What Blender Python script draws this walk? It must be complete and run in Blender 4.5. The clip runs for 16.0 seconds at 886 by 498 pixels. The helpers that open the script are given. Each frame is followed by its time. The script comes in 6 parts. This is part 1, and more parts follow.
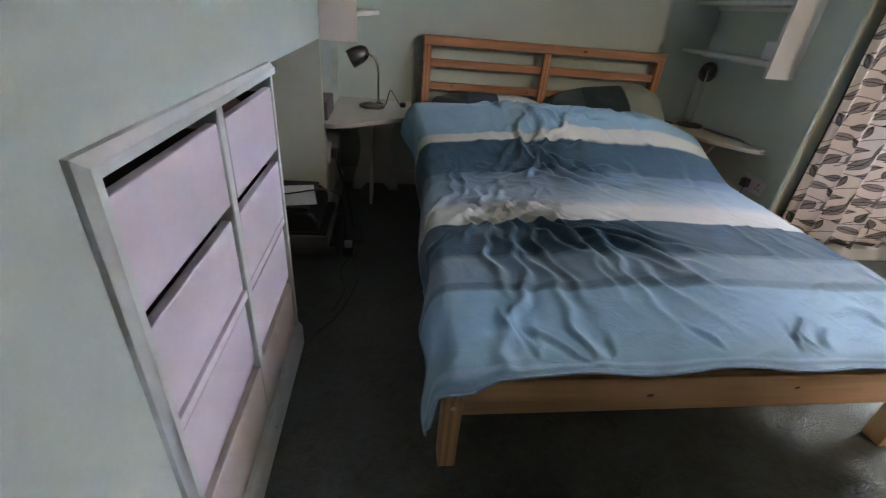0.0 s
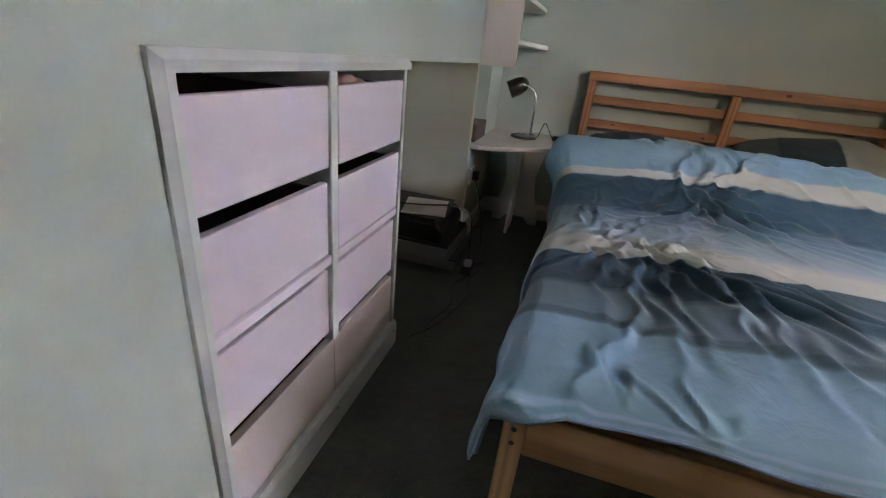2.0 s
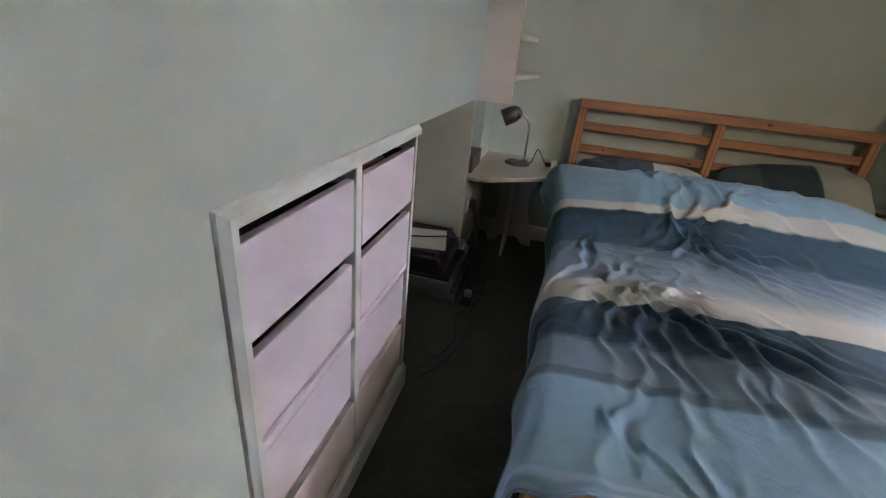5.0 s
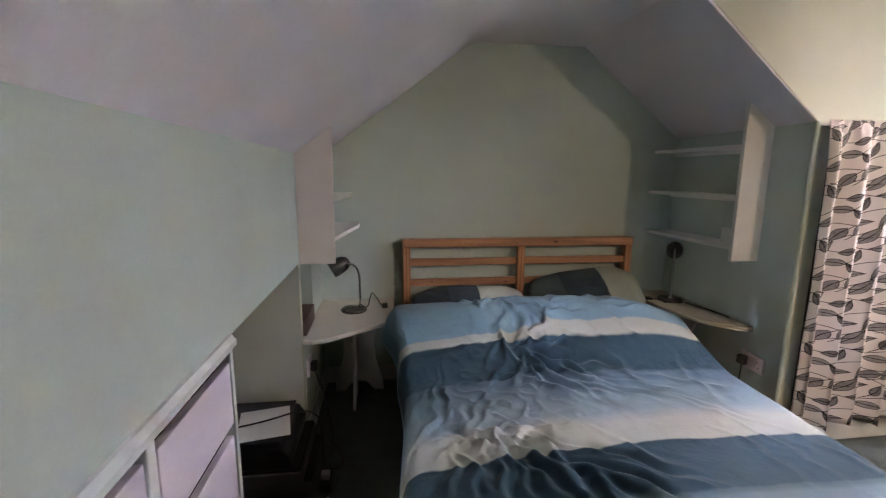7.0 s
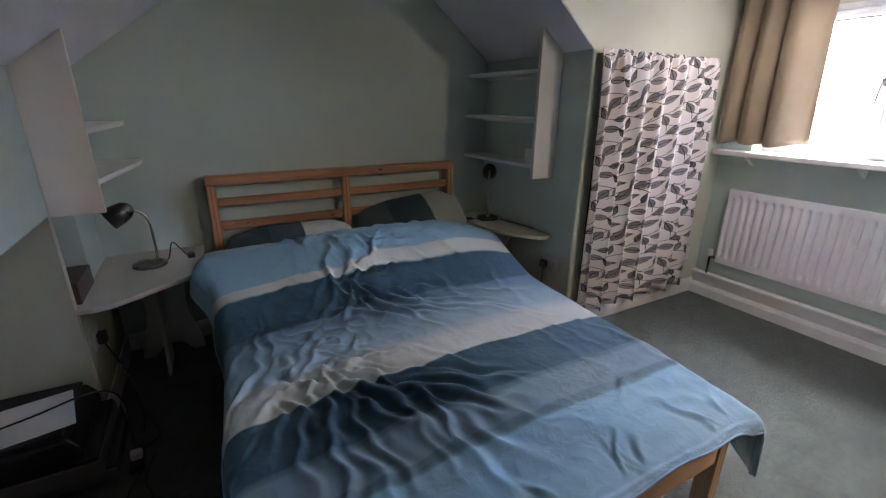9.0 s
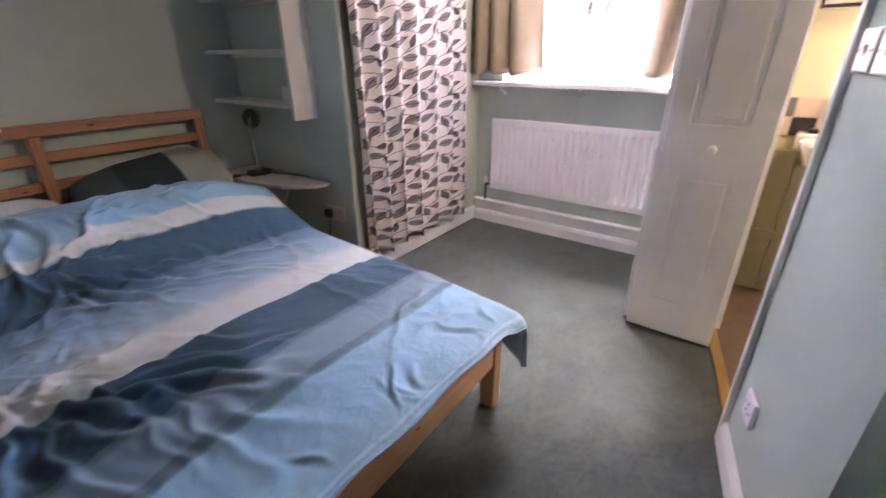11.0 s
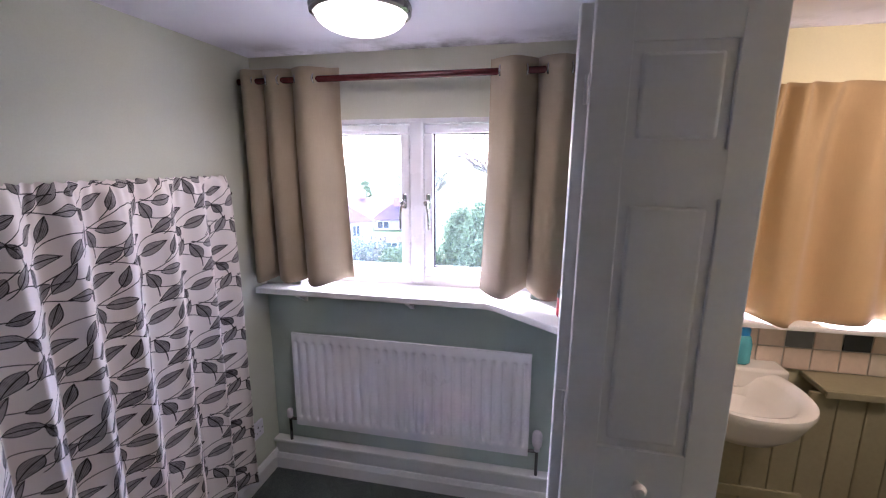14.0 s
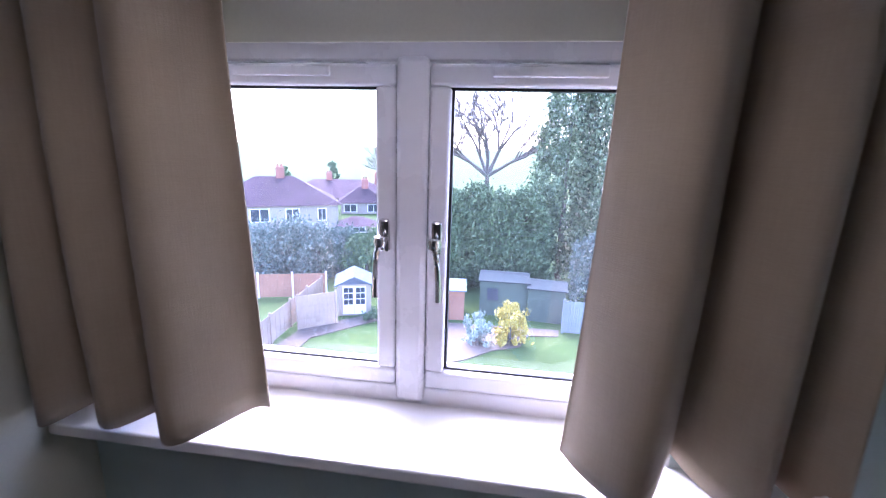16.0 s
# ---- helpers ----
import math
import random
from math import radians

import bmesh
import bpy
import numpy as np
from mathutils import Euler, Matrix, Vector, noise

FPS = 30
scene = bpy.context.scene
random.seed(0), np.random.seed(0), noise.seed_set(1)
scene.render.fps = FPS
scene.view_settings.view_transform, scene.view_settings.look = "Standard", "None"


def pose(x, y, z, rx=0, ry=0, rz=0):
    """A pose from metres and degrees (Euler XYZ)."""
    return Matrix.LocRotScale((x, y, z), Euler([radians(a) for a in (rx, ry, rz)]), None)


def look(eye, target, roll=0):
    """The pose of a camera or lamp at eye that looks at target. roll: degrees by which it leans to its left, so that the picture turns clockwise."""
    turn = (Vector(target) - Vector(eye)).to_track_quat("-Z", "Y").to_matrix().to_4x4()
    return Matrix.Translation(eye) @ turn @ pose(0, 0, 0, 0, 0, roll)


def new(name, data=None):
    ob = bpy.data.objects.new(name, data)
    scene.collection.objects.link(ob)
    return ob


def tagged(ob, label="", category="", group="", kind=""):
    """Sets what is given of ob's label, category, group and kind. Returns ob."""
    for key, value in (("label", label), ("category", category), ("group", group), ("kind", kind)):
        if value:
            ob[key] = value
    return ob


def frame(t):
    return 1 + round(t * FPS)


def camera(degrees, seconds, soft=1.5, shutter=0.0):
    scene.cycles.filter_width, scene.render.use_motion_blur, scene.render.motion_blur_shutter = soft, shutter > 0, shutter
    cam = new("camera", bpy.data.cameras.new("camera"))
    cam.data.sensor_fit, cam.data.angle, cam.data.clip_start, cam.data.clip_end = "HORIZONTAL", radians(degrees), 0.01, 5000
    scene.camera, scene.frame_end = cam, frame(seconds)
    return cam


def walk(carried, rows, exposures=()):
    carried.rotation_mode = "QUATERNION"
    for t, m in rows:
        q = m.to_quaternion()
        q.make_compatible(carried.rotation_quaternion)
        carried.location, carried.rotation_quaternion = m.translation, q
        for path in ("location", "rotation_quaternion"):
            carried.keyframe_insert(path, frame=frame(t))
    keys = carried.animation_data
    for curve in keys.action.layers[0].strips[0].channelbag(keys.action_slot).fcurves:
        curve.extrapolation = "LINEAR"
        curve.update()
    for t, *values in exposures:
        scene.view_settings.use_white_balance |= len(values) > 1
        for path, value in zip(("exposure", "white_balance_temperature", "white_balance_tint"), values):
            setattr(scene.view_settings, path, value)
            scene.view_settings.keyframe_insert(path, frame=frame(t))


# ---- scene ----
cam = camera(91.5, 16.0, soft=1.1, shutter=0.2)
PATH = [
    (0, (0.298, 0.378, 1.068), (0.552, 2.105, 0.091), 5.2),
    (0.5, (0.311, 0.372, 1.058), (0.269, 2.074, 0.009), 2.4),
    (1, (0.319, 0.357, 1.016), (0.029, 2.106, 0.089), 9.8),
    (1.5, (0.388, 0.376, 0.995), (-0.069, 2.136, 0.162), 7.6),
    (2, (0.452, 0.413, 0.936), (-0.007, 2.176, 0.109), 6.0),
    (2.5, (0.473, 0.425, 0.916), (0.022, 2.187, 0.084), 5.3),
    (3, (0.464, 0.416, 0.922), (0.041, 2.174, 0.067), 6.0),
    (3.5, (0.427, 0.416, 0.962), (0.033, 2.167, 0.081), 7.2),
    (3.7, (0.413, 0.414, 0.979), (0.018, 2.167, 0.101), 7.1),
    (6, (0.337, 0.443, 1.181), (0.066, 2.285, 0.449), 2.3),
    (6.5, (0.343, 0.498, 1.21), (0.37, 2.448, 0.768), 1.5),
    (7, (0.371, 0.52, 1.304), (0.64, 2.473, 0.968), 0.5),
    (7.5, (0.409, 0.538, 1.349), (0.954, 2.443, 1.08), 0.5),
    (8, (0.436, 0.561, 1.368), (1.229, 2.38, 1.115), 0.7),
    (8.5, (0.463, 0.561, 1.308), (1.357, 2.304, 0.907), 0.5),
    (8.7, (0.474, 0.559, 1.305), (1.36, 2.273, 0.778), 0.5),
    (10.8, (0.647, 0.549, 1.182), (1.938, 1.735, 0.22), -2.1),
    (11, (0.727, 0.52, 1.191), (2.198, 1.596, 0.366), -0.5),
    (11.5, (0.848, 0.538, 1.217), (2.601, 1.241, 0.561), -0.3),
    (12, (0.91, 0.627, 1.26), (2.751, 1.222, 0.755), -1.3),
    (12.5, (1.021, 0.684, 1.317), (2.909, 1.157, 0.858), -0.6),
    (13, (1.231, 0.731, 1.39), (3.14, 1.179, 0.996), -0.6),
    (13.5, (1.452, 0.79, 1.439), (3.374, 1.222, 1.095), 0.1),
    (14, (1.663, 0.925, 1.61), (3.58, 1.34, 1.219), 0.1),
    (14.5, (1.863, 0.967, 1.653), (3.79, 1.327, 1.257), 0.2),
    (15, (2.143, 1.026, 1.673), (4.072, 1.352, 1.256), 0.6),
    (15.5, (2.403, 1.195, 1.637), (4.337, 1.461, 1.205), 2.1),
    (16, (2.744, 1.286, 1.626), (4.671, 1.553, 1.162), 1.7),
]
EXPOSURES = [(0, 6.4, 6400, 24), (1.5, 6.4, 6650, 27), (3.7, 6.45, 6800, 27), (6.0, 6.35, 6850, 27), (7.2, 6.4, 6750, 29), (8.1, 6.15, 6450, 28), (8.7, 5.75, 6050, 25), (10.8, 6.5, 6350, 39), (11.5, 6.2, 6350, 37), (12.0, 6.0, 6250, 36), (12.5, 5.7, 6000, 34), (13.5, 5.3, 5750, 36), (14.5, 4.9, 5750, 32), (15.0, 4.75, 5800, 33), (15.5, 4.8, 5700, 35), (16, 4.0, 5350, 36)]
walk(cam, [(t, look(eye, target, roll)) for t, eye, target, roll in PATH], EXPOSURES)

# ---- light ----
world = bpy.data.worlds.new("overcast_sky")
scene.world = world
world.use_nodes = True
wn = world.node_tree
sky = wn.nodes.new("ShaderNodeTexSky")
sky.sky_type = "NISHITA"
sky.sun_disc = False
sky.sun_elevation = radians(52)
sky.sun_rotation = radians(70)
sky.dust_density = 1.5
sky.air_density = 1.0
sky.ozone_density = 0.6
wn.links.new(sky.outputs[0], wn.nodes["Background"].inputs[0])
wn.nodes["Background"].inputs[1].default_value = 0.15

sun_data = bpy.data.lights.new("sun", "SUN")
sun_data.energy = 0.6
sun_data.angle = radians(35)
sun_data.color = (1.0, 0.96, 0.9)
sun_lamp = new("sun", sun_data)
sun_lamp.matrix_world = look((20, 9, 28), (0, 0, 0))


def bulb(name, place, watts, radius, colour):
    data = bpy.data.lights.new(name, "POINT")
    data.energy, data.shadow_soft_size, data.color = watts, radius, colour
    ob = new(name, data)
    ob.location = place
    return ob


lamp_data = bpy.data.lights.new("ceiling_bulb", "SPOT")
lamp_data.energy, lamp_data.shadow_soft_size, lamp_data.color = 0.30, 0.14, (1.0, 0.9, 0.76)
lamp_data.spot_size, lamp_data.spot_blend = radians(172), 0.5
lamp_ob = new("ceiling_bulb", lamp_data)
lamp_ob.location = (3.0, 1.47, 1.96)
bulb("bathroom_bulb", (2.75, -0.3, 1.93), 0.45, 0.08, (1.0, 0.78, 0.5))

# ---- materials ----
def principled(name):
    m = bpy.data.materials.new(name)
    m.use_nodes = True
    return m, m.node_tree, m.node_tree.nodes["Principled BSDF"]


def node(nt, kind, **sets):
    n = nt.nodes.new(kind)
    for key, value in sets.items():
        n.inputs[key].default_value = value
    return n


def math_node(nt, op, a, b=None):
    n = nt.nodes.new("ShaderNodeMath")
    n.operation = op
    for i, v in enumerate((a, b)):
        if v is None:
            continue
        if isinstance(v, (int, float)):
            n.inputs[i].default_value = v
        else:
            nt.links.new(v, n.inputs[i])
    return n.outputs[0]


def mix_node(nt, fac, a, b, blend="MIX"):
    n = nt.nodes.new("ShaderNodeMix")
    n.data_type = "RGBA"
    n.blend_type = blend
    for i, v in ((0, fac), (6, a), (7, b)):
        if isinstance(v, (int, float)):
            n.inputs[i].default_value = v
        elif isinstance(v, tuple):
            n.inputs[i].default_value = (*v[:3], 1)
        else:
            nt.links.new(v, n.inputs[i])
    return n.outputs[2]


def coords(nt, scale=(1, 1, 1), source="Object"):
    tc = nt.nodes.new("ShaderNodeTexCoord")
    mp = nt.nodes.new("ShaderNodeMapping")
    mp.inputs["Scale"].default_value = scale
    nt.links.new(tc.outputs[source], mp.inputs[0])
    return mp.outputs[0]


def noise_tex(nt, vec, scale, detail=4, rough=0.6):
    n = node(nt, "ShaderNodeTexNoise", Scale=scale, Detail=detail, Roughness=rough)
    nt.links.new(vec, n.inputs["Vector"])
    return n.outputs["Fac"]


def ramp_node(nt, fac, stops):
    n = nt.nodes.new("ShaderNodeValToRGB")
    nt.links.new(fac, n.inputs[0])
    els = n.color_ramp.elements
    while len(els) < len(stops):
        els.new(0.5)
    for e, (p, c) in zip(els, stops):
        e.position = p
        e.color = (*c, 1)
    return n.outputs[0]


def bump_to(nt, bsdf, height, strength, distance):
    n = node(nt, "ShaderNodeBump", Strength=strength, Distance=distance)
    nt.links.new(height, n.inputs["Height"])
    nt.links.new(n.outputs[0], bsdf.inputs["Normal"])


def surface(name, colour, rough=0.6, vary=0.06, fine=120.0, coarse=2.5, bump=0.15, depth=0.001, metal=0.0, spec=0.5, rough_vary=0.08):
    """A plain painted, moulded or metal surface: patchy tone at two scales, fine relief and uneven gloss."""
    m, nt, b = principled(name)
    vec = coords(nt)
    big, small = noise_tex(nt, vec, coarse, 5), noise_tex(nt, vec, fine, 3)
    both = math_node(nt, "ADD", math_node(nt, "MULTIPLY", big, 0.7), math_node(nt, "MULTIPLY", small, 0.3))
    dark = tuple(c * (1 - vary * 1.6) for c in colour)
    light = tuple(min(1, c * (1 + vary)) for c in colour)
    nt.links.new(ramp_node(nt, both, [(0.3, dark), (0.7, light)]), b.inputs["Base Color"])
    b.inputs["Metallic"].default_value = metal
    b.inputs["Specular IOR Level"].default_value = spec
    nt.links.new(math_node(nt, "ADD", math_node(nt, "MULTIPLY", big, rough_vary * 2), rough - rough_vary), b.inputs["Roughness"])
    if bump:
        bump_to(nt, b, small, bump, depth)
    return m


def pine(name, axis, colour=(0.60, 0.34, 0.165)):
    """Oiled pine with grain along one axis and a few knots."""
    m, nt, b = principled(name)
    along = [9.0, 9.0, 9.0]
    along[axis] = 0.7
    vec = coords(nt, tuple(along))
    grain = noise_tex(nt, vec, 5.0, 8, 0.62)
    lines = node(nt, "ShaderNodeTexWave", Scale=1.6, Distortion=5.0, Detail=3.0)
    lines.bands_direction = "XYZ"[(axis + 1) % 3]
    nt.links.new(vec, lines.inputs["Vector"])
    mixed = math_node(nt, "ADD", math_node(nt, "MULTIPLY", grain, 0.65), math_node(nt, "MULTIPLY", lines.outputs["Fac"], 0.35))
    base = ramp_node(nt, mixed, [(0.25, tuple(c * 0.68 for c in colour)), (0.5, colour), (0.8, tuple(min(1, c * 1.28) for c in colour))])
    kvec = [2.6, 5.0, 5.0]
    if axis == 1:
        kvec = [5.0, 2.6, 5.0]
    if axis == 2:
        kvec = [5.0, 5.0, 2.6]
    vor = node(nt, "ShaderNodeTexVoronoi", Scale=1.2)
    nt.links.new(coords(nt, tuple(kvec)), vor.inputs["Vector"])
    knot = ramp_node(nt, vor.outputs["Distance"], [(0.06, (0.0, 0.0, 0.0)), (0.13, (1.0, 1.0, 1.0))])
    nt.links.new(mix_node(nt, knot, (0.13, 0.045, 0.018), base), b.inputs["Base Color"])
    b.inputs["Roughness"].default_value = 0.42
    bump_to(nt, b, mixed, 0.12, 0.001)
    return m


def carpet(name, dark, light):
    m, nt, b = principled(name)
    vec = coords(nt)
    pile = noise_tex(nt, vec, 260, 3, 0.7)
    tuft = noise_tex(nt, vec, 45, 4, 0.65)
    worn = noise_tex(nt, vec, 7.0, 6, 0.65)
    mixed = math_node(nt, "ADD", math_node(nt, "ADD", math_node(nt, "MULTIPLY", pile, 0.35), math_node(nt, "MULTIPLY", tuft, 0.3)), math_node(nt, "MULTIPLY", worn, 0.35))
    nt.links.new(ramp_node(nt, mixed, [(0.34, dark), (0.66, light)]), b.inputs["Base Color"])
    b.inputs["Roughness"].default_value = 0.97
    b.inputs["Specular IOR Level"].default_value = 0.1
    b.inputs["Sheen Weight"].default_value = 0.25
    bump_to(nt, b, math_node(nt, "ADD", pile, tuft), 0.8, 0.006)
    return m


def cloth(name, colour, vary=0.08, weave=900.0, rough=0.9, through_light=0.0):
    m, nt, b = principled(name)
    vec = coords(nt)
    big, small = noise_tex(nt, vec, 3.0, 4), noise_tex(nt, vec, weave / 3, 3)
    slub = noise_tex(nt, coords(nt, (420, 420, 14)), 1.0, 3)
    thread = noise_tex(nt, coords(nt, (30, 30, 600)), 1.0, 2)
    small = math_node(nt, "ADD", math_node(nt, "MULTIPLY", small, 0.3), math_node(nt, "ADD", math_node(nt, "MULTIPLY", slub, 0.4), math_node(nt, "MULTIPLY", thread, 0.3)))
    base = ramp_node(nt, math_node(nt, "ADD", math_node(nt, "MULTIPLY", big, 0.45), math_node(nt, "MULTIPLY", small, 0.55)),
                     [(0.3, tuple(c * (1 - vary) for c in colour)), (0.7, tuple(min(1, c * (1 + vary)) for c in colour))])
    nt.links.new(base, b.inputs["Base Color"])
    b.inputs["Roughness"].default_value = rough
    b.inputs["Specular IOR Level"].default_value = 0.2
    b.inputs["Sheen Weight"].default_value = 0.2
    bump_to(nt, b, small, 0.45, 0.002)
    if through_light:
        out = nt.nodes["Material Output"]
        tr = nt.nodes.new("ShaderNodeBsdfTranslucent")
        nt.links.new(base, tr.inputs[0])
        mx = node(nt, "ShaderNodeMixShader", Fac=through_light)
        nt.links.new(b.outputs[0], mx.inputs[1])
        nt.links.new(tr.outputs[0], mx.inputs[2])
        nt.links.new(mx.outputs[0], out.inputs[0])
    return m


def crease(nt, vec, scale):
    """Sharp-backed wrinkles."""
    n = node(nt, "ShaderNodeTexNoise", Scale=scale, Detail=2.0, Roughness=0.5, Distortion=0.9)
    nt.links.new(vec, n.inputs["Vector"])
    return math_node(nt, "POWER", math_node(nt, "SUBTRACT", 1.0, math_node(nt, "ABSOLUTE", math_node(nt, "MULTIPLY", math_node(nt, "SUBTRACT", n.outputs["Fac"], 0.5), 5.0))), 2.0)


def striped_cloth(name, stops, span, tint=0.1):
    """Printed cotton: bands of colour along the cloth's own V direction, in metres of span."""
    m, nt, b = principled(name)
    uv = coords(nt, source="UV")
    sep = nt.nodes.new("ShaderNodeSeparateXYZ")
    nt.links.new(uv, sep.inputs[0])
    wob = noise_tex(nt, uv, 5.0, 3)
    v = math_node(nt, "ADD", sep.outputs[1], math_node(nt, "MULTIPLY", math_node(nt, "SUBTRACT", wob, 0.5), 0.025))
    fac = math_node(nt, "DIVIDE", math_node(nt, "SUBTRACT", v, span[0]), span[1] - span[0])
    base = ramp_node(nt, fac, [((p - span[0]) / (span[1] - span[0]), c) for p, c in stops])
    weave, patch = noise_tex(nt, uv, 420, 2), noise_tex(nt, uv, 6.0, 4)
    tone = ramp_node(nt, math_node(nt, "ADD", math_node(nt, "MULTIPLY", weave, 0.4), math_node(nt, "MULTIPLY", patch, 0.6)),
                     [(0.3, (1 - tint,) * 3), (0.7, (1, 1, 1))])
    nt.links.new(mix_node(nt, 1.0, base, tone, "MULTIPLY"), b.inputs["Base Color"])
    b.inputs["Roughness"].default_value = 0.75
    b.inputs["Specular IOR Level"].default_value = 0.25
    b.inputs["Sheen Weight"].default_value = 0.15
    bump_to(nt, b, math_node(nt, "ADD", math_node(nt, "MULTIPLY", weave, 0.15), math_node(nt, "ADD", crease(nt, uv, 9.0), math_node(nt, "MULTIPLY", crease(nt, uv, 21.0), 0.5))), 0.11, 0.010)
    return m


def leaf_print(name):
    """Cream cotton printed with a repeat of grey hatched leaves on thin black vines."""
    m, nt, b = principled(name)
    uv = coords(nt, source="UV")
    uvx = nt.nodes.new("ShaderNodeSeparateXYZ")
    nt.links.new(uv, uvx.inputs[0])
    M = lambda op, p, q=None: math_node(nt, op, p, q)
    # the repeat climbs a little from one side to the other
    U, V = uvx.outputs[0], M("SUBTRACT", uvx.outputs[1], M("MULTIPLY", uvx.outputs[0], 0.26))
    TW, TH = 0.258, 0.238

    def around(value, centre, period):
        """Signed distance to the nearest repeat of a centre."""
        f = M("FRACT", M("DIVIDE", M("ADD", value, 50 * period - centre + period / 2), period))
        return M("MULTIPLY", M("SUBTRACT", f, 0.5), period)

    ink, grey, taken = None, None, None
    # each leaf: place in the repeat, heading in degrees, length, width, depth of the grey
    leaves = ((0.045, 0.045, 15, 0.090, 0.040, 0.50), (0.125, 0.030, 68, 0.072, 0.036, 0.62), (0.205, 0.062, 172, 0.082, 0.034, 0.45),
              (0.272, 0.030, 130, 0.064, 0.030, 0.66), (0.085, 0.122, 200, 0.080, 0.040, 0.55), (0.165, 0.142, 48, 0.092, 0.044, 0.48),
              (0.262, 0.118, 8, 0.074, 0.032, 0.58), (0.030, 0.205, 118, 0.076, 0.036, 0.60), (0.112, 0.222, 356, 0.094, 0.036, 0.44),
              (0.208, 0.214, 232, 0.078, 0.042, 0.54), (0.285, 0.238, 62, 0.070, 0.034, 0.50))
    for cx, cy, turn, length, width, tone in leaves:
        cx, cy, length, width, tone = cx * 0.82, cy * 0.82, length * 0.96, width * 0.98, tone + 0.20
        ca, sa = math.cos(radians(turn)), math.sin(radians(turn))
        dx, dy = around(U, cx, TW), around(V, cy, TH)
        along = M("ADD", M("MULTIPLY", dx, ca), M("MULTIPLY", dy, sa))
        across = M("SUBTRACT", M("MULTIPLY", dy, ca), M("MULTIPLY", dx, sa))
        t = M("DIVIDE", along, length / 2)
        half = M("MULTIPLY", M("MULTIPLY", M("SUBTRACT", 1.0, M("MULTIPLY", t, t)), M("SUBTRACT", 1.0, M("MULTIPLY", t, 0.38))), width / 2)
        edge = M("SUBTRACT", half, M("ABSOLUTE", across))
        inside = M("MULTIPLY", M("GREATER_THAN", edge, 0.0), M("LESS_THAN", M("ABSOLUTE", t), 1.0))
        rim = M("MULTIPLY", inside, M("LESS_THAN", edge, 0.0027))
        bend = M("MULTIPLY", M("MULTIPLY", t, t), 0.006)
        vein = M("MULTIPLY", M("LESS_THAN", M("ABSOLUTE", M("SUBTRACT", across, M("MULTIPLY", bend, M("LESS_THAN", t, 0.0)))), 0.0017),
                 M("MULTIPLY", M("LESS_THAN", t, 0.9), M("GREATER_THAN", t, -1.75)))
        line = M("MAXIMUM", rim, vein)
        hatch = M("MULTIPLY", M("SINE", M("ADD", M("MULTIPLY", across, 1500.0), M("MULTIPLY", t, 3.0))), 0.12)
        fill = M("MULTIPLY", inside, M("ADD", hatch, tone))
        if taken is None:
            ink, grey, taken = line, fill, inside
        else:
            free = M("SUBTRACT", 1.0, taken)
            ink = M("MAXIMUM", ink, M("MULTIPLY", line, free))
            grey = M("MAXIMUM", grey, M("MULTIPLY", fill, free))
            taken = M("MAXIMUM", taken, inside)
    # wavy vines that link the leaves
    for level, phase, swing in ((0.062, 0.4, 0.020), (0.148, 2.6, 0.024), (0.215, 4.4, 0.016)):
        wave = M("MULTIPLY", M("SINE", M("ADD", M("MULTIPLY", U, 2 * math.pi / TW), phase)), swing)
        vine = M("LESS_THAN", M("ABSOLUTE", around(M("SUBTRACT", V, wave), level, TH)), 0.0016)
        ink = M("MAXIMUM", ink, M("MULTIPLY", vine, M("SUBTRACT", 1.0, taken)))
    brushed = M("MULTIPLY", grey, M("ADD", M("MULTIPLY", noise_tex(nt, uv, 60, 3), 0.6), 0.7))
    ground = mix_node(nt, noise_tex(nt, uv, 300, 2), (0.79, 0.72, 0.68), (0.86, 0.79, 0.75))
    base = mix_node(nt, brushed, ground, (0.075, 0.068, 0.072))
    base = mix_node(nt, M("MULTIPLY", ink, 0.94), base, (0.02, 0.018, 0.02))
    nt.links.new(base, b.inputs["Base Color"])
    b.inputs["Roughness"].default_value = 0.9
    b.inputs["Specular IOR Level"].default_value = 0.2
    bump_to(nt, b, noise_tex(nt, uv, 350, 2), 0.25, 0.001)
    return m


def foliage(name, dark, light):
    m, nt, b = principled(name)
    info = nt.nodes.new("ShaderNodeNewGeometry")
    var = noise_tex(nt, coords(nt), 1.3, 4)
    fac = math_node(nt, "ADD", math_node(nt, "MULTIPLY", info.outputs["Random Per Island"], 0.6), math_node(nt, "MULTIPLY", var, 0.4))
    nt.links.new(ramp_node(nt, fac, [(0.2, dark), (0.8, light)]), b.inputs["Base Color"])
    b.inputs["Roughness"].default_value = 0.7
    b.inputs["Specular IOR Level"].default_value = 0.25
    return m


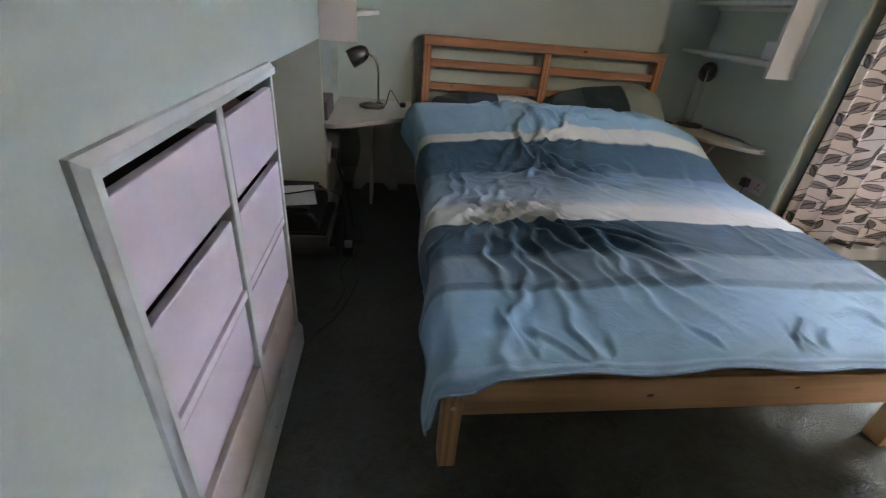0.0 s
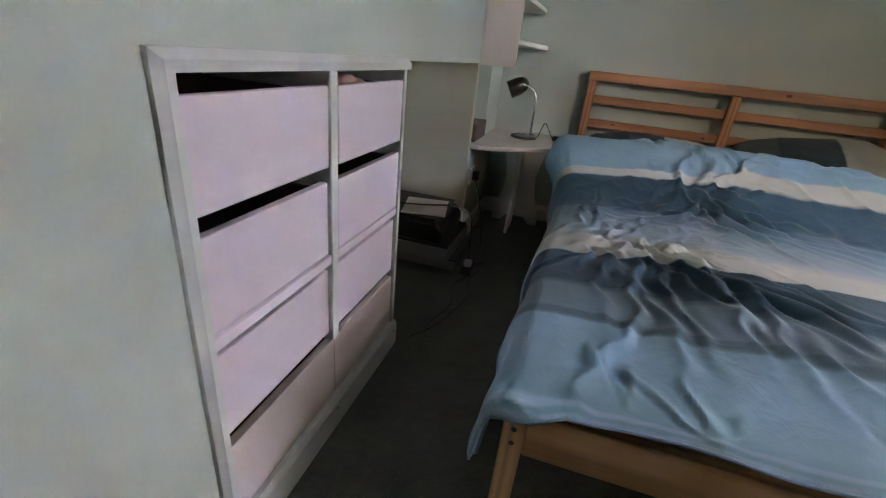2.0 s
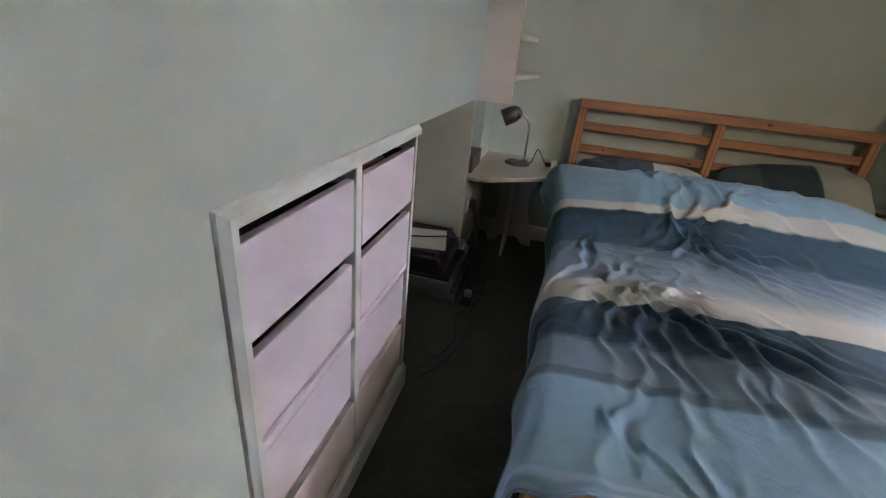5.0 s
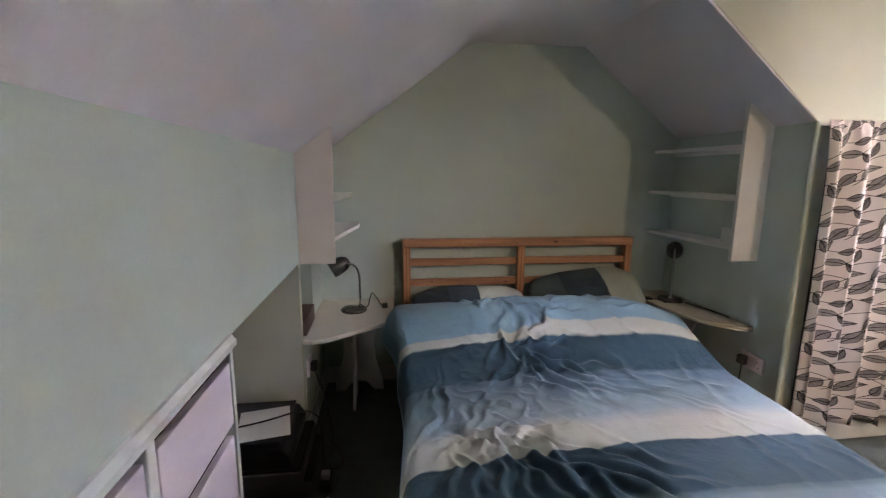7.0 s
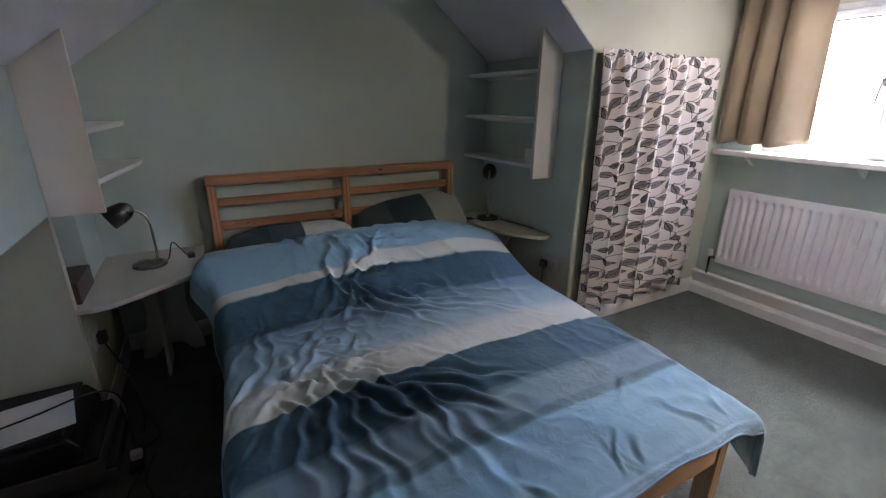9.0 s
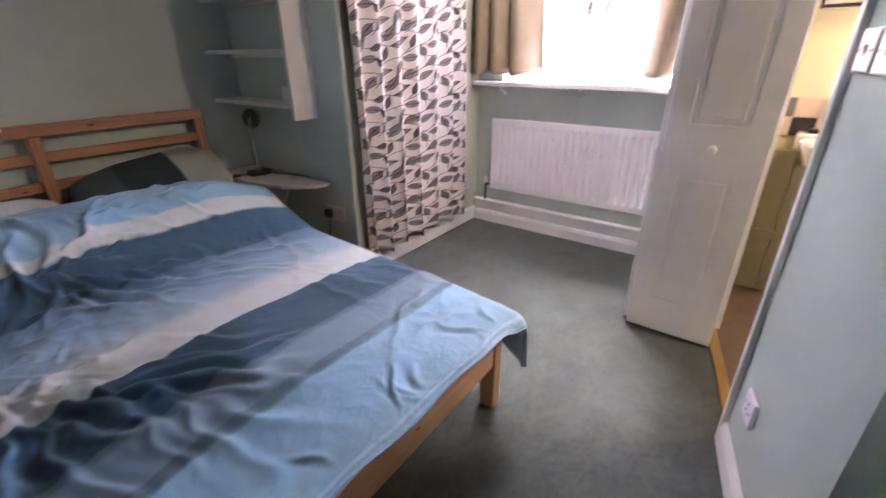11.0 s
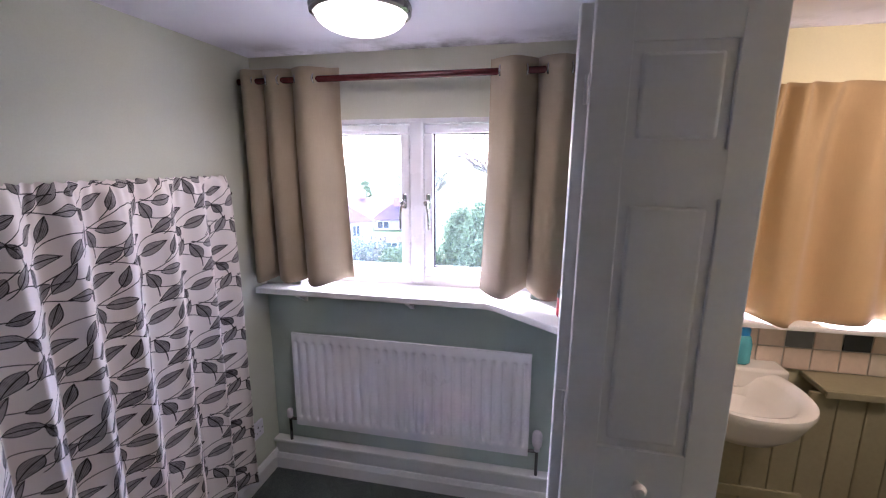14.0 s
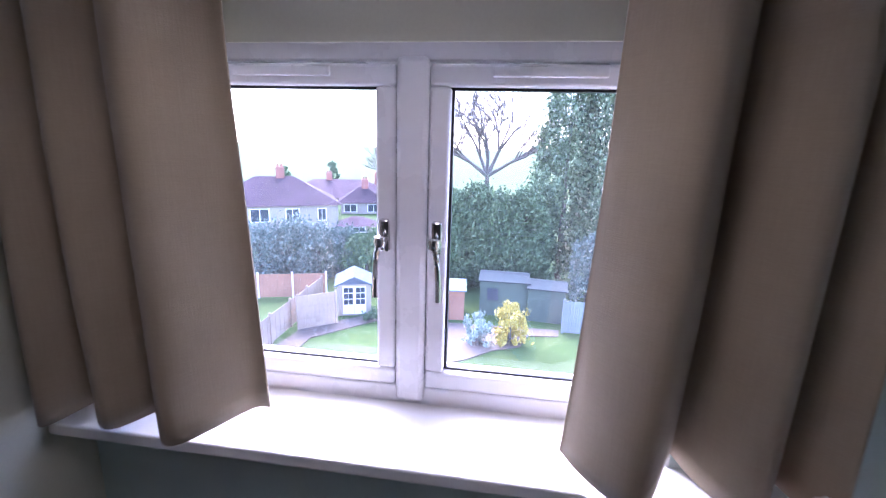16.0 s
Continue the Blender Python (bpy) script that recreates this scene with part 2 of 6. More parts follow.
def glass_mat(name, colour=(1, 1, 1), rough=0.0, haze=0.0):
    m, nt, b = principled(name)
    b.inputs["Base Color"].default_value = (*colour, 1)
    b.inputs["Roughness"].default_value = rough
    b.inputs["Transmission Weight"].default_value = 1.0
    b.inputs["IOR"].default_value = 1.45
    if haze:
        # pale haze of the pane's reflections, mixed in as a thin patchy veil
        veil = node(nt, "ShaderNodeBsdfTranslucent")
        mix = nt.nodes.new("ShaderNodeMixShader")
        amount = math_node(nt, "MULTIPLY", math_node(nt, "ADD", noise_tex(nt, coords(nt), 6.0, 4), 0.5), haze)
        nt.links.new(amount, mix.inputs[0])
        nt.links.new(b.outputs[0], mix.inputs[1])
        nt.links.new(veil.outputs[0], mix.inputs[2])
        nt.links.new(mix.outputs[0], nt.nodes["Material Output"].inputs[0])
    return m


SAGE = surface("sage_wall_paint", (0.50, 0.59, 0.54), 0.75, 0.05, 160, 1.6, 0.12, 0.0008, spec=0.3)
# copy of the sage paint with warm brightness put into the colour
WARMSAGE = surface("warm_lit_sage_paint", (0.59, 0.60, 0.49), 0.75, 0.05, 160, 1.6, 0.12, 0.0008, spec=0.3)
CEIL = surface("white_ceiling_paint", (0.74, 0.72, 0.77), 0.85, 0.05, 110, 1.3, 0.15, 0.001, spec=0.2)


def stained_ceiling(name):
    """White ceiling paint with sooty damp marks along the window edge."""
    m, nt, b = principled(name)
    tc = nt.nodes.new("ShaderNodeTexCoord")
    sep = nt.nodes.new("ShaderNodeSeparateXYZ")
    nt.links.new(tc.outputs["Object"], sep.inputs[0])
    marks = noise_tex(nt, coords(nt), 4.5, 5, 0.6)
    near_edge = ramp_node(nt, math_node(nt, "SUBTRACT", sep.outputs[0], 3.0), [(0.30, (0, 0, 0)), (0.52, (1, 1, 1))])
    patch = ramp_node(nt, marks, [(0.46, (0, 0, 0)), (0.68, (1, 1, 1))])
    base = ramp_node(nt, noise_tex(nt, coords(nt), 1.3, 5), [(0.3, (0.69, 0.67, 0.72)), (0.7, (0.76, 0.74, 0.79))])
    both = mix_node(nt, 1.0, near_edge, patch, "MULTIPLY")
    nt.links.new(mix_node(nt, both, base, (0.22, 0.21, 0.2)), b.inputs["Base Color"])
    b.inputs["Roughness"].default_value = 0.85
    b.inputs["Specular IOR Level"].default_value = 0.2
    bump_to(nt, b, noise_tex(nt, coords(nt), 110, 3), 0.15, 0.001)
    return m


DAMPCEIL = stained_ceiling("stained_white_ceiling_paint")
GLOSS = surface("white_gloss_paint", (0.82, 0.815, 0.80), 0.35, 0.04, 70, 4.0, 0.06, 0.0006)
FRAMEPAINT = surface("grey_white_frame_paint", (0.63, 0.67, 0.66), 0.4, 0.05, 60, 4.0, 0.1, 0.0008)
LILAC = surface("lilac_white_drawer_paint", (0.72, 0.66, 0.74), 0.5, 0.05, 90, 3.0, 0.1, 0.0008)
# drawer paint again, the beige cast of its shade put into the colour
SHADELILAC = surface("shaded_lilac_board", (0.71, 0.65, 0.645), 0.55, 0.08, 80, 3.0, 0.12, 0.0008)
PINKWHITE = surface("pinkish_white_board", (0.76, 0.68, 0.62), 0.6, 0.04, 90, 3.0, 0.08, 0.0006)
CARPET = carpet("dark_green_grey_carpet", (0.022, 0.033, 0.029), (0.118, 0.146, 0.128))
# headboard copies of the pine, with the shade there put into a darker red-brown
SHADED_X, SHADED_Z = pine("shaded_pine_along_x", 0, (0.47, 0.225, 0.11)), pine("shaded_pine_along_z", 2, (0.47, 0.225, 0.11))
PINE_X, PINE_Y, PINE_Z = pine("pine_along_x", 0), pine("pine_along_y", 1), pine("pine_along_z", 2)
CURTAIN = cloth("taupe_curtain_cloth", (0.375, 0.305, 0.21), 0.16, through_light=0.06)
BATHCURTAIN = cloth("gold_curtain_cloth", (0.50, 0.36, 0.20), 0.08, through_light=0.12)
LEAFCLOTH = leaf_print("leaf_print_cotton")
ENAMEL = surface("white_radiator_enamel", (0.84, 0.83, 0.85), 0.3, 0.02, 40, 3.0, 0.03, 0.0005)
UPVC = surface("white_upvc", (0.80, 0.79, 0.82), 0.28, 0.02, 60, 3.0, 0.03, 0.0004)
DARKROD = surface("dark_red_varnished_rod", (0.10, 0.018, 0.018), 0.22, 0.2, 60, 8.0, 0.05, 0.0005)
CHROME = surface("polished_chrome", (0.62, 0.61, 0.6), 0.14, 0.06, 60, 6.0, 0.0, metal=1.0)
PEWTER = surface("dark_pewter_metal", (0.15, 0.145, 0.14), 0.28, 0.08, 60, 6.0, 0.03, metal=1.0)
BLACKPL = surface("black_plastic", (0.018, 0.018, 0.02), 0.4, 0.2, 120, 6.0, 0.1, 0.0006)
GREYPL = surface("grey_silver_plastic", (0.2, 0.2, 0.21), 0.4, 0.12, 120, 6.0, 0.08, 0.0006)
SOCKETPL = surface("white_socket_plastic", (0.74, 0.7, 0.76), 0.3, 0.02, 60, 6.0, 0.02, 0.0003)
PAPER = surface("white_paper", (0.8, 0.8, 0.8), 0.8, 0.03, 120, 6.0, 0.05, 0.0003)
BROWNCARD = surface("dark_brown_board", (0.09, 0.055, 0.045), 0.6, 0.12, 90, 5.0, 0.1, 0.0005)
SKINCLOTH = cloth("dusty_pink_cloth", (0.42, 0.27, 0.23), 0.1)
CERAMIC = surface("white_ceramic", (0.80, 0.77, 0.73), 0.12, 0.02, 30, 3.0, 0.0)
GREENBOARD = surface("olive_cream_tongue_board", (0.31, 0.28, 0.18), 0.5, 0.1, 60, 4.0, 0.12, 0.001)
BATHWALL = surface("pale_yellow_bath_paint", (0.72, 0.68, 0.46), 0.7, 0.04, 120, 2.0, 0.1, 0.0008)
BATHFLOOR = surface("brown_vinyl_floor", (0.16, 0.11, 0.075), 0.5, 0.15, 40, 5.0, 0.1, 0.0008)
BRASS = surface("brass_threshold", (0.62, 0.42, 0.16), 0.35, 0.1, 60, 8.0, 0.05, metal=1.0)
GLASS = glass_mat("clear_glass", haze=0.004)
MIRROR = surface("silvered_mirror", (0.86, 0.88, 0.87), 0.015, 0.0, 10, 2.0, 0.0, metal=1.0, rough_vary=0.004)

# ---- building helpers ----
def box(bm, x0, x1, y0, y1, z0, z1, bevel=0.0, seg=2):
    made = bmesh.ops.create_cube(bm, size=1, matrix=Matrix.LocRotScale(((x0 + x1) / 2, (y0 + y1) / 2, (z0 + z1) / 2), None, (x1 - x0, y1 - y0, z1 - z0)))
    if bevel:
        edges = {e for v in made["verts"] for e in v.link_edges}
        bmesh.ops.bevel(bm, geom=list(edges), offset=bevel, segments=seg, affect="EDGES", profile=0.5)
    return bm


def block(x0, x1, y0, y1, z0, z1, bevel=0.0, seg=2):
    return box(bmesh.new(), x0, x1, y0, y1, z0, z1, bevel, seg)


def prism(bm, points, vec, bevel=0.0):
    """A flat polygon pushed along vec."""
    low = [bm.verts.new(p) for p in points]
    high = [bm.verts.new(Vector(p) + Vector(vec)) for p in points]
    faces = [bm.faces.new(low), bm.faces.new(high[::-1])]
    n = len(points)
    for i in range(n):
        faces.append(bm.faces.new((low[i], low[(i + 1) % n], high[(i + 1) % n], high[i])))
    bmesh.ops.recalc_face_normals(bm, faces=faces)
    if bevel:
        edges = {e for f in faces for e in f.edges}
        bmesh.ops.bevel(bm, geom=list(edges), offset=bevel, segments=2, affect="EDGES", profile=0.5)
    return bm


def rod(bm, a, b, r0, r1=None, sides=14):
    a, b = Vector(a), Vector(b)
    d = b - a
    m = Matrix.Translation((a + b) / 2) @ d.to_track_quat("Z", "Y").to_matrix().to_4x4()
    bmesh.ops.create_cone(bm, cap_ends=True, segments=sides, radius1=r0, radius2=r0 if r1 is None else r1, depth=d.length, matrix=m)
    return bm


def lathe(bm, profile, at=(0, 0, 0), sides=28, scale=(1, 1)):
    """A turned body from (radius, height) pairs."""
    rings = []
    for r, z in profile:
        rings.append([bm.verts.new((at[0] + scale[0] * r * math.cos(2 * math.pi * i / sides), at[1] + scale[1] * r * math.sin(2 * math.pi * i / sides), at[2] + z)) for i in range(sides)])
    for low, high in zip(rings, rings[1:]):
        for i in range(sides):
            bm.faces.new((low[i], low[(i + 1) % sides], high[(i + 1) % sides], high[i]))
    if profile[0][0] > 1e-4:
        bm.faces.new(rings[0][::-1])
    if profile[-1][0] > 1e-4:
        bm.faces.new(rings[-1])
    bmesh.ops.remove_doubles(bm, verts=bm.verts[:], dist=1e-5)
    bmesh.ops.recalc_face_normals(bm, faces=bm.faces[:])
    return bm


def tube(bm, points, r, sides=8):
    """A bent tube through the points."""
    pts = [Vector(p) for p in points]
    rings = []
    for i, p in enumerate(pts):
        d = (pts[min(i + 1, len(pts) - 1)] - pts[max(i - 1, 0)]).normalized()
        q = d.to_track_quat("Z", "Y")
        rings.append([bm.verts.new(p + q @ Vector((r * math.cos(2 * math.pi * k / sides), r * math.sin(2 * math.pi * k / sides), 0))) for k in range(sides)])
    for low, high in zip(rings, rings[1:]):
        best = min(range(sides), key=lambda s: (low[0].co - high[s].co).length)
        for i in range(sides):
            bm.faces.new((low[i], low[(i + 1) % sides], high[(i + 1 + best) % sides], high[(i + best) % sides]))
    bm.faces.new(rings[0][::-1])
    bm.faces.new(rings[-1])
    bmesh.ops.recalc_face_normals(bm, faces=bm.faces[:])
    return bm


def curve_points(points, n=8):
    """Smooth points through the given ones."""
    pts = [Vector(p) for p in points]
    pts = [pts[0] * 2 - pts[1]] + pts + [pts[-1] * 2 - pts[-2]]
    out = []
    for a, b, c, d in zip(pts, pts[1:], pts[2:], pts[3:]):
        for k in range(n):
            t = k / n
            out.append(0.5 * ((2 * b) + (c - a) * t + (2 * a - 5 * b + 4 * c - d) * t * t + (3 * b - a - 3 * c + d) * t ** 3))
    out.append(pts[-2])
    return out


def finish(name, bm, material, soft=True):
    if soft:
        # flat faces stay flat beside their narrow rounded edges
        for f in bm.faces:
            f.smooth = True
        for e in bm.edges:
            if len(e.link_faces) == 2:
                a, b = sorted(f.calc_area() for f in e.link_faces)
                turn = e.calc_face_angle(0.0)
                e.smooth = not (turn > radians(40) or (turn > radians(8) and b > 5 * a))
    me = bpy.data.meshes.new(name)
    bm.to_mesh(me)
    bm.free()
    me.materials.append(material)
    return new(name, me)


def thing(name, label, category, at=(0, 0, 0), turn=0.0, group="", kind=""):
    ob = new(name)
    ob.empty_display_size = 0.1
    ob.matrix_world = pose(*at, 0, 0, turn)
    ob["base"] = tuple(at)
    return tagged(ob, label, category, group, kind)


def part(name, bm, material, parent, label="", local=False):
    """One mesh under a thing or a part; given in world metres unless local."""
    top = parent
    while top.parent is not None:
        top = top.parent
    if not local:
        bmesh.ops.translate(bm, verts=bm.verts[:], vec=-Vector(top["base"]) if "base" in top else Vector((0, 0, 0)))
    ob = finish(name, bm, material)
    ob.parent = parent
    if label:
        ob["label"] = label
    return ob


def solid(name, bm, material, label, category, group="", kind=""):
    """A thing that is one mesh, given in world metres, with its origin at its base."""
    xs = [v.co for v in bm.verts]
    base = Vector(((min(v.x for v in xs) + max(v.x for v in xs)) / 2, (min(v.y for v in xs) + max(v.y for v in xs)) / 2, min(v.z for v in xs)))
    bmesh.ops.translate(bm, verts=bm.verts[:], vec=-base)
    ob = finish(name, bm, material)
    ob.location = base
    ob["base"] = tuple(base)
    return tagged(ob, label, category, group, kind)


def structure(name, bm, material, label, category="wall"):
    return tagged(finish(name, bm, material), label, category, kind="structure")


def grid_mesh(name, rows, cols, place, uv, material):
    """A sheet from place(i, j) with its cloth coordinates in uv(i, j)."""
    verts = [place(i, j) for i in range(rows) for j in range(cols)]
    faces = [(i * cols + j, i * cols + j + 1, (i + 1) * cols + j + 1, (i + 1) * cols + j) for i in range(rows - 1) for j in range(cols - 1)]
    me = bpy.data.meshes.new(name)
    me.from_pydata(verts, [], faces)
    layer = me.uv_layers.new(name="UVMap")
    for loop in me.loops:
        layer.data[loop.index].uv = uv(loop.vertex_index // cols, loop.vertex_index % cols)
    me.materials.append(material)
    for p in me.polygons:
        p.use_smooth = True
    return me


def thicken(ob, t, offset=0.0):
    md = ob.modifiers.new("thickness", "SOLIDIFY")
    md.thickness, md.offset = t, offset
    return ob

# ---- the room ----
XL, XK, XW = -0.015, 2.265, 3.54          # left wall, right knee wall, window wall
YB, YH, YC = -0.95, 3.17, 2.245           # back wall, headboard wall, dormer cheek
ZC, ZL, ZR = 2.08, 1.395, 1.553           # flat ceiling, foot of the left slope, foot of the right slope
SLX, SRX = 0.90, 1.597                    # where the slopes meet the flat ceiling
WALL_A = math.degrees(math.atan(0.2156))  # the bathroom wall runs askew
AX, AY = 1.55, 0.272


def askew(u, v, z=0.0):
    """A point u metres along the askew wall and v metres out of it into the bedroom."""
    c, s = math.cos(radians(WALL_A)), math.sin(radians(WALL_A))
    return Vector((AX + u * c - v * s, AY + u * s + v * c, z))


structure("floor", block(-0.75, 3.75, -1.05, 3.3, -0.12, 0.0), CARPET, "dark grey-green cut pile fitted carpet", "carpet")
bm = bmesh.new()
prism(bm, [askew(0.0, -0.05, 0.003), askew(2.1, -0.05, 0.003), (3.6, -1.0, 0.003), (1.6, -1.0, 0.003)], (0, 0, -0.06))
structure("floor_bathroom", bm, BATHFLOOR, "brown vinyl bathroom floor", "floor")

# left wall with the drawer opening, the low alcove and the niche behind the table
bm = bmesh.new()
for y0, y1, z0, z1 in ((-1.05, 0.822, 0, 1.5), (0.822, 1.578, 0.895, 1.5), (1.578, 2.545, 0.905, 1.5), (2.545, 2.83, 0.905, 1.5), (2.545, 2.83, 0, 0.5), (2.83, 3.27, 0, 1.5)):
    box(bm, XL - 0.12, XL, y0, y1, z0, z1)
structure("wall_left", bm, SAGE, "pale sage green painted plaster knee wall")
for side, spans in (("near", (-0.72, XL - 0.002, 1.58, 1.602, 0, 0.905)), ("far", (-0.72, XL - 0.002, 2.505, 2.543, 0, 0.905)), ("back", (-0.74, -0.70, 0.6, 3.27, 0, 0.96)),
                    ("top", (-0.70, XL - 0.12, 0.6, 3.27, 0.907, 0.96)), ("niche", (-0.70, XL - 0.12, 2.83, 2.86, 0, 0.905))):
    structure("wall_eaves_" + side, block(*spans), WARMSAGE, "pale painted board lining the low alcove under the eaves")

# headboard wall
bm = bmesh.new()
prism(bm, [(XL - 0.13, YH, 0), (2.5, YH, 0), (2.5, YH, 1.5), (SRX, YH, 2.2), (SLX, YH, 2.2), (XL - 0.13, YH, 1.5)], (0, 0.1, 0))
structure("wall_head", bm, SAGE, "pale sage green painted gable wall behind the bed")
# right knee wall, its rounded corner bead
structure("wall_knee", block(XK, XK + 0.07, YC + 0.002, YH, 0, 1.7), SAGE, "sage green painted knee wall beside the bed")
bm = bmesh.new()
rod(bm, (XK + 0.006, YC + 0.004, 0.1), (XK + 0.006, YC + 0.004, ZR), 0.011)
structure("trim_corner", bm, SAGE, "rounded painted corner bead", "trim")
# dormer cheek with the storage opening behind the printed curtain
bm = bmesh.new()
prism(bm, [(SRX, YC, ZC + 0.02), (XK + 0.003, YC, ZR), (2.35, YC, ZR), (2.35, YC, ZC + 0.02)], (0, 0.1, 0))
box(bm, XK + 0.003, 2.35, YC, YC + 0.1, 0, ZR)
box(bm, 2.35, 3.21, YC, YC + 0.1, 1.5, ZC + 0.02)
box(bm, 3.21, XW + 0.25, YC, YC + 0.1, 0, ZC + 0.02)
box(bm, 2.35, 3.21, YC, YC + 0.1, 0, 0.1)
structure("wall_cheek", bm, WARMSAGE, "sage painted dormer cheek wall, its warm brightness put into the colour")
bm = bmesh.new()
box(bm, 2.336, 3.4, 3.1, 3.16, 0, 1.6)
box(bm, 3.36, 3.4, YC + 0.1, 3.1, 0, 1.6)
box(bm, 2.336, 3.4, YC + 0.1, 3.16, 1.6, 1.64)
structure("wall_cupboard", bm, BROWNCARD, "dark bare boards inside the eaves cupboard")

# ceilings
bm = bmesh.new()
prism(bm, [(XL - 0.13, YB - 0.1, ZL - 0.09), (XL - 0.13, YB - 0.1, ZL + 0.02), (SLX, YB - 0.1, ZC + 0.1), (SRX, YB - 0.1, ZC + 0.1), (SRX, YB - 0.1, ZC), (SLX, YB - 0.1, ZC), (XL, YB - 0.1, ZL)], (0, YH + 0.1 - YB + 0.1, 0))
structure("ceiling", bm, CEIL, "white painted sloping attic ceiling", "ceiling")
bm = bmesh.new()
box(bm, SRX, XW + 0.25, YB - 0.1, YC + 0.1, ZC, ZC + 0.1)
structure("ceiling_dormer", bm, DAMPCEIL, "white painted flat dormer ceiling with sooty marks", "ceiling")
bm = bmesh.new()
prism(bm, [(SRX, YC + 0.003, ZC), (XK + 0.1, YC + 0.003, ZR - 0.08), (XK + 0.1, YC + 0.003, ZR + 0.08), (SRX, YC + 0.003, ZC + 0.13)], (0, YH + 0.1 - YC, 0))
structure("ceiling_slope", bm, CEIL, "white painted sloping ceiling beside the dormer", "ceiling")

# window wall with both windows
WIN = (0.93, 2.06, 1.0, 1.835)
BWIN = (-0.72, 0.3, 0.99, 1.86)
bm = bmesh.new()
for y0, y1, z0, z1 in ((YB - 0.1, BWIN[0], 0, ZC), (BWIN[0], BWIN[1], 0, BWIN[2]), (BWIN[0], BWIN[1], BWIN[3], ZC), (BWIN[1], 0.60, 0, ZC)):
    box(bm, XW, XW + 0.22, y0, y1, z0, z1)
structure("wall_window_bathroom", bm, BATHWALL, "pale yellow painted bathroom window wall")
bm = bmesh.new()
for y0, y1, z0, z1 in ((0.60, WIN[0], 0, ZC), (WIN[0], WIN[1], 0, WIN[2]), (WIN[0], WIN[1], WIN[3], ZC), (WIN[1], YC + 0.1, 0, ZC)):
    box(bm, XW, XW + 0.22, y0, y1, z0, z1)
structure("wall_window", bm, SAGE, "sage green painted wall under the dormer window")
# band of wall over the window, in the sage with warm light in its colour
structure("trim_window_head", block(XW - 0.004, XW, 0.72, YC, 1.80, ZC), WARMSAGE, "sage painted wall band over the window, its warm brightness put into the colour", "trim")

# askew bathroom wall with its doorway
D0, D1, DH = 0.575, 1.335, 2.0
bm = bmesh.new()
box(bm, 0.0, D0, -0.07, 0, 0, ZC)
box(bm, D0, D1, -0.07, 0, DH, ZC)
box(bm, D1, 2.2, -0.07, 0, 0, ZC)
ob = structure("wall_bathroom", bm, SAGE, "pale sage green painted wall round the bathroom doorway")
ob.matrix_world = pose(AX, AY, 0, 0, 0, WALL_A)
bm = bmesh.new()
box(bm, 0.0, D0 - 0.03, -0.076, -0.071, 0, ZC)
box(bm, D1 + 0.03, 2.06, -0.076, -0.071, 0, ZC)
ob = structure("wall_bathroom_lining", bm, BATHWALL, "pale yellow bathroom side of the doorway wall")
ob.matrix_world = pose(AX, AY, 0, 0, 0, WALL_A)
# door lining and architrave
frame_ob = thing("door_1", "white gloss painted door lining of the bathroom doorway", "door frame", (AX, AY, 0), WALL_A, kind="structure")
part("jamb", block(D0 - 0.004, D0 + 0.022, -0.08, 0.016, 0, DH, 0.003), GLOSS, frame_ob, local=True)
part("jamb", block(D1 - 0.022, D1 + 0.004, -0.08, 0.016, 0, DH, 0.003), GLOSS, frame_ob, local=True)
part("head", block(D0 + 0.022, D1 - 0.022, -0.08, 0.016, DH - 0.025, DH - 0.001, 0.003), GLOSS, frame_ob, local=True)
part("stop", block(D0 + 0.0225, D0 + 0.035, -0.06, -0.03, 0, DH - 0.03, 0.002), GLOSS, frame_ob, local=True)
ob = structure("trim_threshold", block(D0 + 0.024, D1 - 0.024, -0.065, -0.025, 0.0, 0.009, 0.003), BRASS, "worn brass threshold strip", "threshold")
ob.matrix_world = pose(AX, AY, 0, 0, 0, WALL_A)

# walls that nobody looks at, to close the place
structure("wall_back", block(XL - 0.13, XW + 0.22, YB - 0.1, YB, 0, ZC), SAGE, "plain sage green painted back wall")
structure("wall_return", block(AX, AX + 0.09, YB, AY, 0, ZC), SAGE, "sage green painted return wall by the entrance")


def skirting(name, length, label, at, turn, height=0.095):
    """A moulded skirting board along local x, its back on y = 0, facing local -y."""
    bm = bmesh.new()
    prof = [(0, 0), (-0.016, 0), (-0.016, height * 0.72), (-0.012, height * 0.8), (-0.011, height * 0.93), (-0.006, height), (0, height)]
    prism(bm, [(0, y, z) for y, z in prof], (length, 0, 0))
    ob = structure(name, bm, GLOSS, label, "skirting board")
    ob.matrix_world = pose(*at, 0, 0, turn)
    return ob


W = "white gloss painted skirting board"
skirting("baseboard_cheek", 1.255, W, (2.266, YC, 0), 0, 0.1)
skirting("baseboard_head", 2.26, W, (0.0, YH, 0), 0)
skirting("baseboard_window", 1.52, W, (3.497, YC - 0.017, 0), -90, 0.085)
skirting("baseboard_bathroom", 0.56, W, (*askew(0.572, 0)[:2], 0), 180 + WALL_A)
skirting("baseboard_niche", 0.6, W, (XL, 2.546, 0), 90)
# painted pipe boxing under the radiator
bm = bmesh.new()
box(bm, 3.506, XW, 0.72, YC - 0.002, 0, 0.148)
box(bm, 3.486, XW, 0.72, YC - 0.002, 0.1485, 0.166, 0.004)
structure("trim_pipe_boxing", bm, GLOSS, "white painted pipe boxing under the radiator", "pipe boxing")


